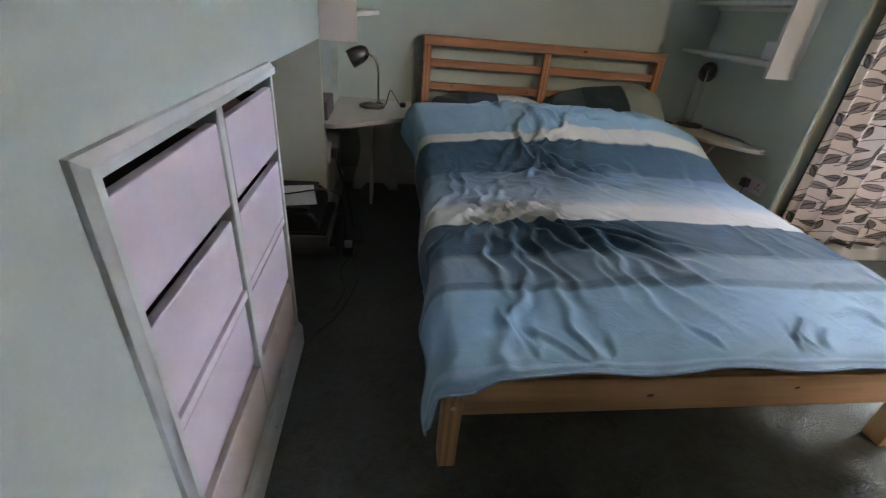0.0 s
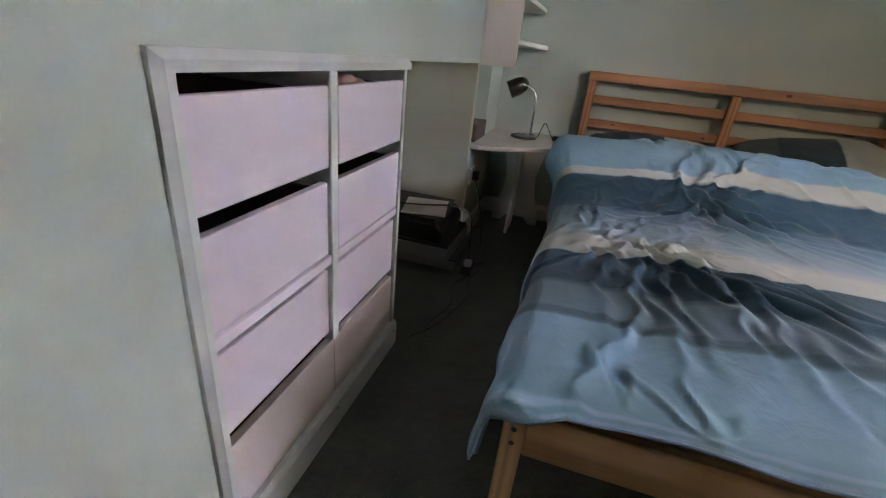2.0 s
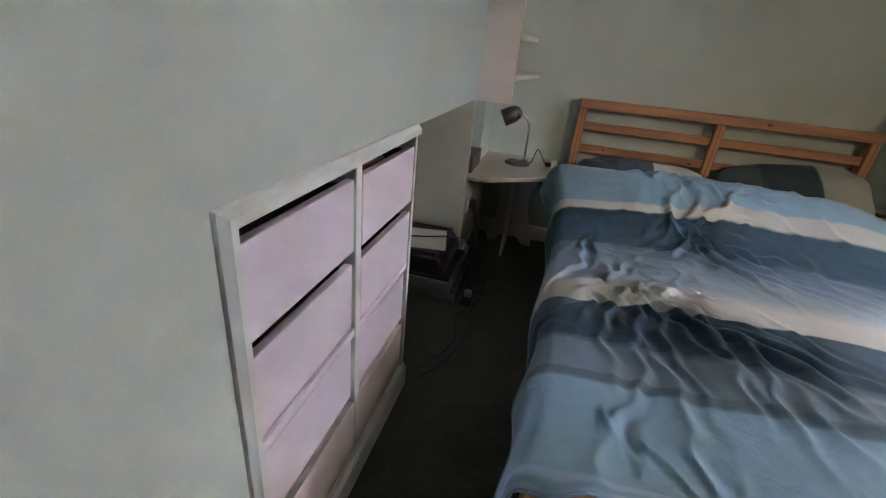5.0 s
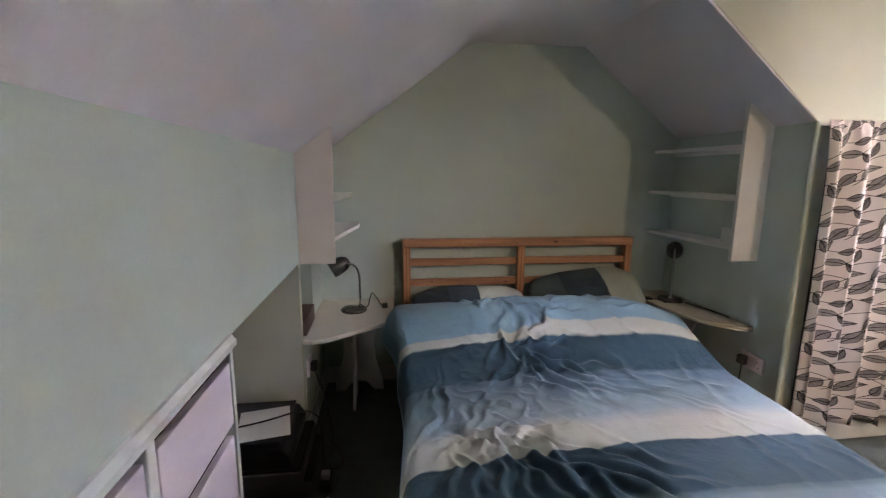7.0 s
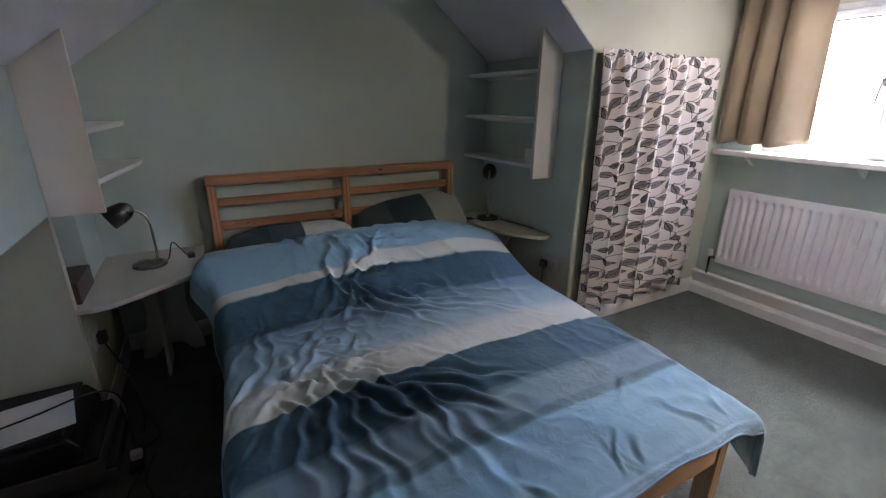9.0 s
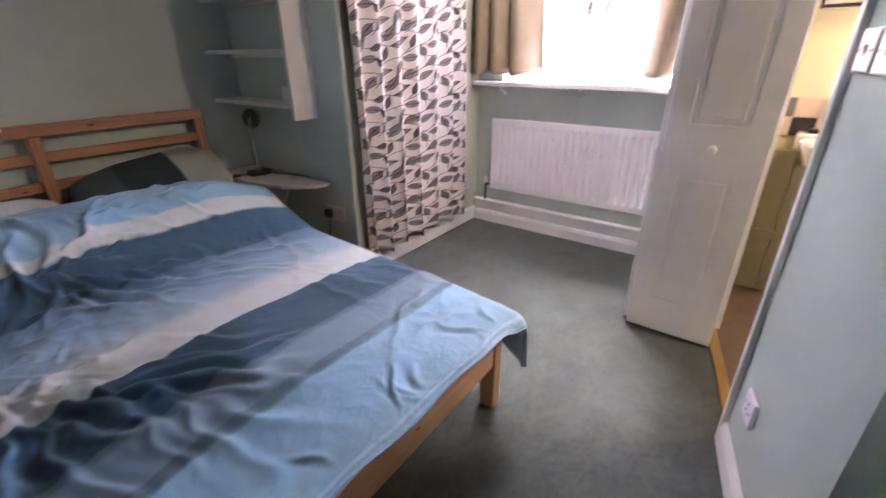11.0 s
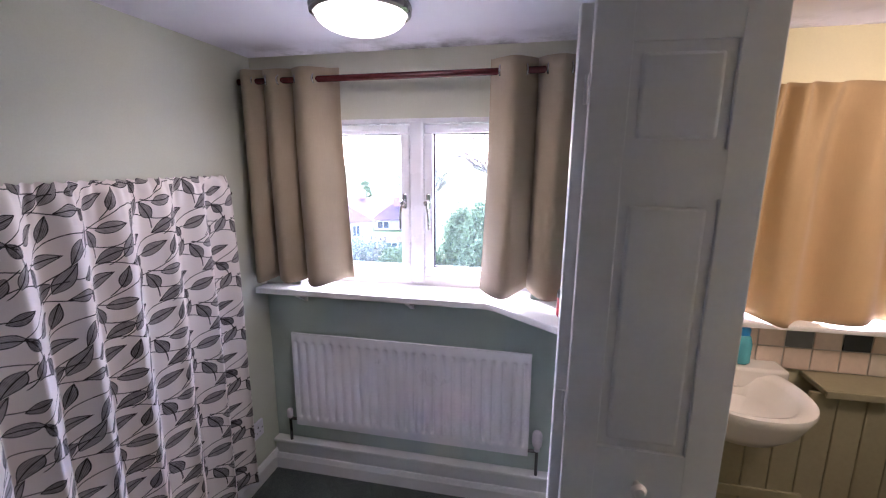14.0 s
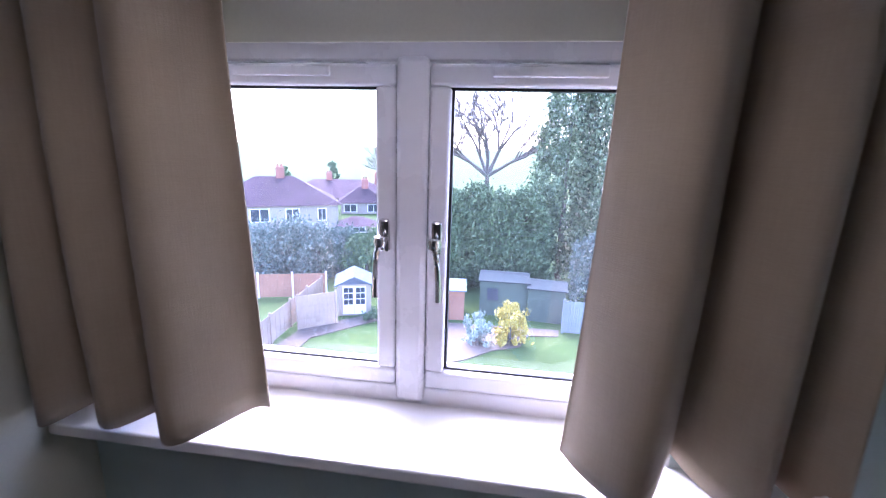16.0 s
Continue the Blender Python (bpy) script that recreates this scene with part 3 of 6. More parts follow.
# ---- windows ----
def casement_window(name, label, y0, y1, z0, z1, x, lights, cill=True):
    ob = thing(name, label, "window", (x, (y0 + y1) / 2, z0), kind="structure")
    fr = 0.045
    ym = (y0 + y1) / 2 - (0.011 if lights == 2 else 0.0)
    bm = bmesh.new()
    for a in ((y0, y1, z1 - fr, z1), (y0, y1, z0, z0 + fr + 0.01)):
        box(bm, x, x + 0.07, *a, 0.006)
    for a in ((y0, y0 + fr, z0 + fr, z1 - fr), (y1 - fr, y1, z0 + fr, z1 - fr)):
        box(bm, x, x + 0.07, *a, 0.006)
    frame_part = part("window_frame", bm, UPVC, ob)
    if lights == 2:
        part("mullion", block(x - 0.014, x + 0.07, ym - 0.034, ym + 0.034, z0 + 0.02, z1 - fr + 0.01, 0.012, 3), UPVC, ob)
        spans = ((y0 + fr + 0.004, ym - 0.036), (ym + 0.036, y1 - fr - 0.004))
    else:
        spans = ((y0 + fr + 0.004, y1 - fr - 0.004),)
    st = 0.043
    for k, (a, b) in enumerate(spans):
        za, zb = z0 + fr + 0.014, z1 - fr - 0.004
        bm = bmesh.new()
        for q in ((a, b, zb - st, zb), (a, b, za, za + st), (a, a + st, za + st, zb - st), (b - st, b, za + st, zb - st)):
            box(bm, x - 0.008, x + 0.055, *q, 0.007, 3)
        sash = part("sash", bm, UPVC, ob)
        bm = bmesh.new()
        for q in ((a + st - 0.004, b - st + 0.004, zb - st - 0.005, zb - st + 0.004), (a + st - 0.004, b - st + 0.004, za + st - 0.004, za + st + 0.005),
                  (a + st - 0.004, a + st + 0.005, za + st, zb - st), (b - st - 0.005, b - st + 0.004, za + st, zb - st)):
            box(bm, x + 0.014, x + 0.034, *q)
        part("gasket", bm, BLACKPL, sash, "black rubber gasket")
        pane = part("pane", block(x + 0.020, x + 0.026, a + st, b - st, za + st, zb - st), GLASS, sash, "clear glass pane")
        pane.visible_shadow = False
        part("trickle_vent", block(x - 0.02, x - 0.006, (a + b) / 2 - 0.11, (a + b) / 2 + 0.11, zb - 0.026, zb - 0.006, 0.004), UPVC, sash)
        if lights == 2:
            hy = b - 0.022 if k == 0 else a + 0.022
            lean = -1 if k == 0 else 1
            bm = bmesh.new()
            box(bm, x - 0.022, x - 0.007, hy - 0.011, hy + 0.011, 1.395, 1.468, 0.005)
            rod(bm, (x - 0.02, hy, 1.425), (x - 0.052, hy, 1.425), 0.010)
            lathe(bm, [(0.001, -0.014), (0.012, -0.010), (0.0145, 0.0), (0.012, 0.010), (0.001, 0.014)], (x - 0.052, hy, 1.425), 14)
            tube(bm, curve_points([(x - 0.052, hy, 1.425), (x - 0.056, hy + lean * 0.006, 1.40), (x - 0.054, hy + lean * 0.010, 1.36), (x - 0.052, hy + lean * 0.012, 1.30)], 5), 0.0062)
            part("handle", bm, CHROME, sash, "chrome espagnolette handle")
    return ob


bm = bmesh.new()
box(bm, XW - 0.003, 3.662, WIN[0] + 0.001, WIN[1] - 0.001, WIN[3] - 0.008, WIN[3] - 0.001)
for q in (WIN[0] + 0.001, WIN[1] - 0.008):
    box(bm, XW - 0.003, 3.662, q, q + 0.007, WIN[2] + 0.02, WIN[3] - 0.009)
structure("trim_window_reveal", bm, GLOSS, "white painted window reveal", "window reveal")
casement_window("window_1", "white uPVC double casement window with chrome handles", WIN[0], WIN[1], WIN[2] + 0.005, WIN[3], 3.662, 2)
casement_window("window_2", "white uPVC bathroom window behind a gold curtain", BWIN[0], BWIN[1], BWIN[2] + 0.005, BWIN[3], 3.662, 1)

# ---- window nook ----
# sill board with the wide corner end
bm = bmesh.new()
far = 3.662
prism(bm, [(far, 2.06, 0.988), (XW, 2.06, 0.988), (XW, 2.24, 0.988), (3.437, 2.24, 0.988), (3.437, 1.12, 0.988), (3.42, 1.085, 0.988), (3.03, 0.605, 0.988), (XW, 0.70, 0.988), (XW, 0.932, 0.988), (far, 0.932, 0.988)], (0, 0, 0.03), 0.005)
structure("trim_window_sill", bm, GLOSS, "white gloss painted window sill board with an angled wide end", "window sill")
for y in (2.03, 1.48):
    bm = bmesh.new()
    prism(bm, [(XW - 0.001, y - 0.012, 0.987), (3.46, y - 0.012, 0.987), (3.46, y - 0.012, 0.975), (3.52, y - 0.012, 0.945), (XW - 0.001, y - 0.012, 0.93)], (0, 0.024, 0), 0.003)
    solid("shelf_bracket", bm, GLOSS, "small white painted bracket under the window sill", "bracket", "sill brackets")


def eyelet_curtain(name, y0, y1, waves, label, phase, flare, warp):
    """Short eyelet curtain hanging from the rod; folds along y, deeper towards the hem."""
    ob = thing(name, label, "curtain", (3.425, (y0 + y1) / 2, 1.06), group="eyelet curtains")
    rows, cols = 26, 150
    ztop, zbot = 2.003, 1.072

    def place(i, j):
        v, u = i / (rows - 1), j / (cols - 1)
        ph = u ** warp * waves * 2 * math.pi + phase
        amp = 0.040 + 0.012 * v + 0.012 * math.sin(5 * u + phase) + 0.006 * noise.noise((u * 5, v * 2, phase + 4))
        y = y0 + (y1 - y0) * u + flare * v * v * (u if flare > 0 else (1 - u)) * 0.6 + 0.004 * math.sin(2 * ph + 0.6)
        y += 0.014 * math.cos(ph)
        x = 3.425 + amp * math.sin(ph) + 0.006 * noise.noise((u * 9, v * 3, phase))
        z = ztop + (zbot - ztop) * v + v * (0.007 * math.sin(ph * 0.5 + 1.0) + 0.008 * math.sin(ph)) + 0.004 * (1 - v) * math.sin(ph)
        return (x - 3.425, y - (y0 + y1) / 2, z - 1.06)

    me = grid_mesh("drape", rows, cols, place, lambda i, j: (j / cols * 0.9, i / rows * 0.94), CURTAIN)
    drape = new("drape", me)
    drape.parent = ob
    thicken(drape, 0.004)
    for k in range(int(waves * 2)):
        u = max(0.0, (k - (phase / math.pi) % 1.0 + 1.0) / (waves * 2)) ** (1 / warp)
        if not 0.02 < u < 0.98:
            continue
        bm = bmesh.new()
        ring = [(3.425, y0 + (y1 - y0) * u, 1.955)]
        pts = [(3.425 + 0.024 * math.cos(a), ring[0][1] + 0.006 * math.cos(a) * (1 if k % 2 else -1), 1.955 + 0.024 * math.sin(a)) for a in [2 * math.pi * q / 18 for q in range(19)]]
        tube(bm, pts, 0.0045, 6)
        part("eyelet", bm, CHROME, ob, "silver metal eyelet ring")
    return ob


eyelet_curtain("curtain", 1.774, 2.222, 3.0, "short taupe blackout eyelet curtain drawn to one side", 1.57, -0.05, 1.45)
eyelet_curtain("curtain", 0.735, 1.126, 2.5, "short taupe blackout eyelet curtain gathered near the door", 4.71, 0.05, 0.8)

pole = thing("curtain_pole", "dark red-brown varnished wooden curtain pole over the window", "curtain pole", (3.425, 1.48, 1.955))
part("rod", rod(bmesh.new(), (3.425, 0.74, 1.955), (3.425, 2.225, 1.955), 0.0135, sides=20), DARKROD, pole)
for y in (2.19, 0.78):
    bm = bmesh.new()
    rod(bm, (3.425, y, 1.955), (XW - 0.004, y, 1.955), 0.008)
    rod(bm, (XW - 0.014, y, 1.955), (XW - 0.0045, y, 1.955), 0.024)
    part("bracket", bm, DARKROD, pole)
hook = bmesh.new()
rod(hook, (3.30, YC, 1.48), (3.30, YC - 0.012, 1.48), 0.011)
rod(hook, (3.30, YC - 0.012, 1.48), (3.30, YC - 0.026, 1.48), 0.005)
lathe(hook, [(0.001, -0.008), (0.008, 0), (0.001, 0.008)], (3.30, YC - 0.028, 1.48), 10)
solid("curtain_hook", hook, CHROME, "small metal tieback hook on the cheek wall", "hook")

# radiator
rad = thing("radiator", "white enamelled ribbed panel radiator under the window", "radiator", (3.51, 1.51, 0.165))
ry0, ry1, rz0, rz1 = 0.915, 2.105, 0.262, 0.773
n = 25
rows, cols = 13, n * 8 + 1
gap = (ry1 - ry0 - 0.03) / n


def rad_face(i, j):
    v, u = i / (rows - 1), j / (cols - 1)
    ph = (u * n) % 1.0
    groove = max(0.0, 1 - abs(ph - 0.5) / 0.26) ** 0.6
    fade = min(1.0, max(0.0, min(v - 0.075, 0.925 - v) / 0.03))
    return (3.497 + 0.016 * groove * fade - 3.51, ry0 + 0.004 + (ry1 - ry0 - 0.008) * u - 1.51, rz0 + 0.004 + (rz1 - rz0 - 0.008) * v - 0.165)


zs = [0, 0.04, 0.075, 0.085, 0.11, 0.2, 0.4, 0.6, 0.8, 0.89, 0.915, 0.925, 1.0]
face_me = grid_mesh("front_panel", rows, cols, lambda i, j: rad_face(zs[i] * (rows - 1), j), lambda i, j: (j / cols, i / rows), ENAMEL)
face = new("front_panel", face_me)
face.parent = rad
bm = bmesh.new()
box(bm, 3.4985, 3.512, ry0, ry0 + 0.006, rz0, rz1, 0.002)
box(bm, 3.4985, 3.512, ry1 - 0.006, ry1, rz0, rz1, 0.002)
box(bm, 3.4985, 3.512, ry0 + 0.006, ry1 - 0.006, rz1 - 0.006, rz1, 0.002)
box(bm, 3.4985, 3.512, ry0 + 0.006, ry1 - 0.006, rz0, rz0 + 0.006, 0.002)
box(bm, 3.509, 3.514, ry0 + 0.004, ry1 - 0.004, rz0 + 0.004, rz1 - 0.004)
part("back_panel", bm, ENAMEL, rad)
for y in (1.1, 1.9):
    part("bracket", block(3.5145, XW - 0.001, y - 0.02, y + 0.02, 0.35, 0.66), ENAMEL, rad)
bm = bmesh.new()
rod(bm, (3.505, 2.145, 0.165), (3.505, 2.145, 0.30), 0.0075)
rod(bm, (3.505, 2.104, 0.29), (3.505, 2.145, 0.29), 0.008)
part("pipe", bm, PEWTER, rad, "dull copper pipe tail")
part("lockshield_valve", lathe(bmesh.new(), [(0.012, 0), (0.0155, 0.006), (0.0155, 0.04), (0.012, 0.047)], (3.505, 2.145, 0.295), 16), SOCKETPL, rad, "white plastic valve cap")
bm = bmesh.new()
rod(bm, (3.505, 0.875, 0.165), (3.505, 0.875, 0.30), 0.0075)
rod(bm, (3.505, 0.916, 0.29), (3.505, 0.875, 0.29), 0.008)
part("pipe", bm, PEWTER, rad, "dull copper pipe tail")
part("thermostatic_valve", lathe(bmesh.new(), [(0.013, 0), (0.013, 0.02), (0.021, 0.028), (0.0235, 0.05), (0.0225, 0.085), (0.017, 0.096)], (3.505, 0.875, 0.295), 20), SOCKETPL, rad, "white thermostatic valve head")

# drinks can on the sill
can = thing("drinks_can", "red and black drinks can with a crumpled tissue on top", "drinks can", (3.33, 0.80, 1.018))
part("body", lathe(bmesh.new(), [(0.024, 0), (0.027, 0.002), (0.0325, 0.011), (0.0325, 0.083)], (3.33, 0.80, 1.018), 28), surface("red_can_lacquer", (0.55, 0.02, 0.03), 0.3, 0.1, 60, 10, 0.0), can)
part("band", lathe(bmesh.new(), [(0.0325, 0.083), (0.0325, 0.103), (0.027, 0.113), (0.0262, 0.115), (0.0262, 0.111), (0.001, 0.110)], (3.33, 0.80, 1.018), 28), surface("black_can_lacquer", (0.02, 0.02, 0.022), 0.3, 0.1, 60, 10, 0.0), can, "black upper band and lid")
bm = bmesh.new()
for k in range(14):
    z = 0.026 + 0.0034 * k
    rr = 0.0329
    a = math.radians(160 + 55 * ((k * 0.37) % 1))
    prism(bm, [(3.33 + rr * math.cos(a + q), 0.80 + rr * math.sin(a + q), 1.018 + z + dz) for q, dz in ((0, 0), (0.3, 0.001), (0.3, 0.004), (0, 0.003))], (-0.0006, 0, 0))
part("lettering", bm, PAPER, can, "white script shapes")
bm = bmesh.new()
bmesh.ops.create_icosphere(bm, subdivisions=3, radius=0.02)
for v in bm.verts:
    v.co *= 1 + 0.45 * noise.noise(v.co * 90)
    v.co.z *= 0.55
bmesh.ops.translate(bm, verts=bm.verts[:], vec=(3.33, 0.80, 1.018 + 0.121))
part("tissue", bm, PAPER, can, "crumpled white tissue")

# ceiling light
lamp = thing("ceiling_light", "round frosted glass ceiling light with a brushed metal rim, switched on", "ceiling light", (3.0, 1.47, ZC))
part("base", lathe(bmesh.new(), [(0.150, 0.0), (0.155, -0.012), (0.153, -0.028), (0.143, -0.034), (0.138, -0.030), (0.138, 0.0)], (3.0, 1.47, ZC), 48), PEWTER, lamp, "brushed metal rim")
m_dome, nt_dome, b_dome = principled("lit_frosted_glass")
b_dome.inputs["Base Color"].default_value = (0.9, 0.88, 0.84, 1)
b_dome.inputs["Roughness"].default_value = 0.35
b_dome.inputs["Emission Color"].default_value = (1.0, 0.90, 0.76, 1)
b_dome.inputs["Emission Strength"].default_value = 0.26
part("diffuser", lathe(bmesh.new(), [(0.137 * math.cos(a), -0.030 - 0.055 * math.sin(a)) for a in [k * math.pi / 2 / 12 for k in range(13)]], (3.0, 1.47, ZC), 48), m_dome, lamp, "glowing frosted glass bowl")


# ---- printed curtain ----
def printed_curtain():
    ob = thing("printed_curtain", "cream cotton curtain with a grey and black leaf print", "curtain", (2.78, YC - 0.03, 0.1))
    rows, cols = 40, 260
    x0, x1 = 2.292, 3.262

    def place(i, j):
        v, u = i / (rows - 1), j / (cols - 1)
        head = math.exp(-v * 22)
        ph = u * 2 * math.pi * 6.5 + 0.9 * math.sin(u * 5.0) + 0.5 * noise.noise((u * 4, v * 1.2, 3.0))
        amp = (0.030 + 0.012 * v) * (1 - head) + 0.004 * head
        gather = 0.006 * math.sin(u * 2 * math.pi * 26 + 2 * noise.noise((u * 20, 0, 1))) * max(head, 0.10)
        y = YC - 0.034 - 0.012 * (1 - head) - amp * math.sin(ph) + gather + 0.006 * noise.noise((u * 7, v * 4, 0))
        x = x0 + (x1 - x0) * u + 0.012 * math.sin(ph * 2 + 0.5) * v + 0.02 * v * (0.5 - u)
        z = 1.556 + 0.003 * math.sin(u * 2 * math.pi * 26) * math.exp(-v * 60) + (0.112 + 0.014 * math.sin(ph * 0.5) - 1.556) * v
        return (x - 2.78, y - (YC - 0.03), z - 0.1)

    me = grid_mesh("drape", rows, cols, place, lambda i, j: (j / cols * 1.35, -i / rows * 1.45), LEAFCLOTH)
    drape = new("drape", me)
    drape.parent = ob
    thicken(drape, 0.002)
    bm = bmesh.new()
    rod(bm, (2.285, YC - 0.012, 1.532), (3.27, YC - 0.012, 1.532), 0.0035, sides=8)
    for x in (2.286, 3.269):
        rod(bm, (x, YC - 0.001, 1.532), (x, YC - 0.014, 1.532), 0.0025, sides=8)
    part("curtain_wire", bm, CHROME, ob, "thin curtain wire on hooks")


printed_curtain()


# ---- plates on walls ----
ROCKER = surface("pale_grey_rocker", (0.42, 0.40, 0.43), 0.35, 0.03, 60, 6.0, 0.0)


def plate(name, label, category, m, kind_of, group=""):
    """A white electrical plate in local x-z, facing local -y, its back on y = 0."""
    ob = new(name)
    tagged(ob, label, category, group)
    ob["base"] = (0, 0, 0)
    w = 0.146 if kind_of == "double" else 0.086
    part("face_plate", block(-w / 2, w / 2, -0.012, 0, -0.043, 0.043, 0.004), SOCKETPL, ob, local=True)
    if kind_of == "switch":
        bm = bmesh.new()
        prism(bm, [(-0.006, -0.0122, -0.011), (-0.006, -0.0122, 0.011), (-0.006, -0.017, 0.011), (-0.006, -0.013, -0.011)], (0.012, 0, 0), 0.0008)
        part("rocker", bm, ROCKER, ob, "grey rocker switch", local=True)
    for sx in (-0.03, 0.03):
        part("screw", rod(bmesh.new(), (sx, -0.0118, 0), (sx, -0.0130, 0), 0.0035, sides=10), PEWTER, ob, local=True)
    if kind_of != "switch":
        for sx in ((-0.036, 0.036) if kind_of == "double" else (0.0,)):
            bm = bmesh.new()
            box(bm, sx - 0.004, sx + 0.004, -0.0124, -0.0118, 0.008, 0.018)
            box(bm, sx - 0.015, sx - 0.007, -0.0124, -0.0118, -0.016, -0.011)
            box(bm, sx + 0.007, sx + 0.015, -0.0124, -0.0118, -0.016, -0.011)
            part("pin_holes", bm, BLACKPL, ob, local=True)
    ob.matrix_world = m
    return ob


for u, z in ((0.55 - 0.045, 1.19), (0.55 - 0.145, 1.19)):
    plate("light_switch", "white square single light switch on the wall by the doorway", "light switch", Matrix.Translation(askew(u, 0, z)) @ pose(0, 0, 0, 0, 0, 180 + WALL_A), "switch", "light switches")
plate("wall_socket", "white wall socket low by the bathroom doorway", "socket", Matrix.Translation(askew(0.43, 0, 0.28)) @ pose(0, 0, 0, 0, 0, 180 + WALL_A), "single")
plate("wall_socket", "white double wall socket low on the knee wall", "socket", pose(XK, 2.40, 0.36, 0, 0, -90), "double")
plate("wall_socket", "white wall socket low beside the corner table", "socket", pose(XL, 2.62, 0.36, 0, 0, 90), "single")
plate("wall_socket", "white wall socket low on the cheek wall", "socket", pose(3.36, YC, 0.30, 0, 0, 0), "single")


def plug(name, at, direction, cable):
    ob = thing(name, "black mains plug and flex in a wall socket", "plug", at)
    d = Vector(direction)
    a = Vector(at)
    bm = bmesh.new()
    side = Vector((abs(d.y), abs(d.x), 0)) * 0.022 + Vector((0, 0, 0.024)) + Vector((abs(d.x), abs(d.y), 0)) * 0.016
    c = a + d * 0.017
    box(bm, c.x - side.x, c.x + side.x, c.y - side.y, c.y + side.y, c.z - side.z, c.z + side.z, 0.007, 3)
    part("plug_body", bm, BLACKPL, ob)
    part("flex", tube(bmesh.new(), curve_points([c + Vector((0, 0, -0.02)), *cable], 6), 0.0035, 6), BLACKPL, ob)


plug("mains_plug", (XK - 0.0125, 2.437, 0.36), (-1, 0, 0), [(XK - 0.03, 2.44, 0.25), (XK - 0.035, 2.46, 0.1), (XK - 0.06, 2.55, 0.006)])
plug("mains_plug", (XL + 0.0125, 2.62, 0.36), (1, 0, 0), [(XL + 0.05, 2.63, 0.26), (XL + 0.09, 2.60, 0.14), (XL + 0.12, 2.52, 0.03), (XL + 0.13, 2.40, 0.006)])

# mirror on the askew wall, its foot a little out of it
def tilted(bm):
    bmesh.ops.rotate(bm, verts=bm.verts[:], cent=(0, 0, 0), matrix=Matrix.Rotation(radians(0.9), 3, "X"))
    return bm


mir = thing("wall_mirror", "plain rectangular wall mirror with a thin white edge", "mirror", askew(0.19, 0.012, 1.312), WALL_A + 4.2)
part("glass", tilted(block(-0.165, 0.19, 0.007, 0.013, 0.008, 0.62, 0.003)), MIRROR, mir, local=True)
part("backing", tilted(block(-0.168, 0.193, 0.0005, 0.0068, 0.0, 0.624, 0.002)), GLOSS, mir, "white edge backing", local=True)


# ---- folding door ----
def door_leaf(width, parent, m, knob):
    """Moulded three-panel leaf: local x across, z up, y through; both faces alike."""
    h, t, st = 1.925, 0.034, 0.078
    bm = bmesh.new()
    for a, b in ((0.0, 0.165), (0.735, 0.925), (1.525, 1.625), (1.835, h)):
        box(bm, st - 0.002, width - st + 0.002, 0.0004, t - 0.0004, a, b)
    box(bm, 0, st, 0, t, 0, h, 0.003)
    box(bm, width - st, width, 0, t, 0, h, 0.003)
    leaf = part("leaf", bm, GLOSS, parent, local=True)
    leaf.matrix_local = m
    for a, b in ((0.165, 0.735), (0.925, 1.525), (1.625, 1.835)):
        bm = bmesh.new()
        box(bm, st, width - st, 0.0095, t - 0.0095, a, b)
        box(bm, st + 0.020, width - st - 0.020, 0.0015, t - 0.0015, a + 0.020, b - 0.020, 0.0078, 3)
        part("panel", bm, GLOSS, leaf, local=True)
    if knob:
        bm = bmesh.new()
        lathe(bm, [(0.007, 0), (0.007, 0.012), (0.016, 0.02), (0.018, 0.028), (0.012, 0.036), (0.001, 0.038)], sides=18)
        bmesh.ops.rotate(bm, verts=bm.verts[:], matrix=Matrix.Rotation(radians(90), 3, "X"))
        bmesh.ops.translate(bm, verts=bm.verts[:], vec=(width / 2, 0.0, 0.84))
        part("knob", bm, GLOSS, leaf, "small white turned knob", local=True)
    return leaf


fold = thing("folding_door", "white moulded panel bifold door folded open against the doorway", "door", (2.652, 0.495, 0.016))
# it sags a little on its pivot
fold.matrix_world = pose(2.652, 0.495, 0.012, 0.6, 0, 0)
LEAF = 0.350
front_leaf = door_leaf(LEAF, fold, pose(0.0, LEAF, 0, 0, 0, -90), True)
back_leaf = door_leaf(LEAF, fold, pose(0.040, LEAF + 0.026, 0, 0, 0, -87), False)
for z in (0.2, 0.98, 1.72):
    bm = bmesh.new()
    rod(bm, (0.037, LEAF + 0.0045, z), (0.037, LEAF + 0.0045, z + 0.06), 0.004, sides=10)
    box(bm, 0.004, 0.032, LEAF + 0.0005, LEAF + 0.0022, z, z + 0.06)
    box(bm, 0.0375, 0.0393, LEAF + 0.004, LEAF + 0.024, z, z + 0.06)
    part("hinge", bm, GLOSS, fold, "small painted hinge", local=True)

# ---- bed ----
bed = thing("bed_frame", "slatted pine double bed frame with a low foot rail", "bed", (1.2, 2.1, 0))
hx0, hx1, hy = 0.482, 1.961, 3.085
for x in (hx0, hx1 - 0.045):
    part("headboard_post", block(x, x + 0.045, hy, hy + 0.06, 0, 0.885, 0.004), SHADED_Z, bed)
part("headboard_rail", block(hx0 - 0.002, hx1 + 0.002, hy - 0.004, hy + 0.064, 0.872, 0.922, 0.005), SHADED_X, bed)
xm = (hx0 + hx1) / 2
for z0, z1 in ((0.755, 0.800), (0.628, 0.672), (0.40, 0.46)):
    part("headboard_rail", block(hx0 + 0.044, hx1 - 0.044, hy + 0.016, hy + 0.044, z0, z1, 0.004), SHADED_X, bed)
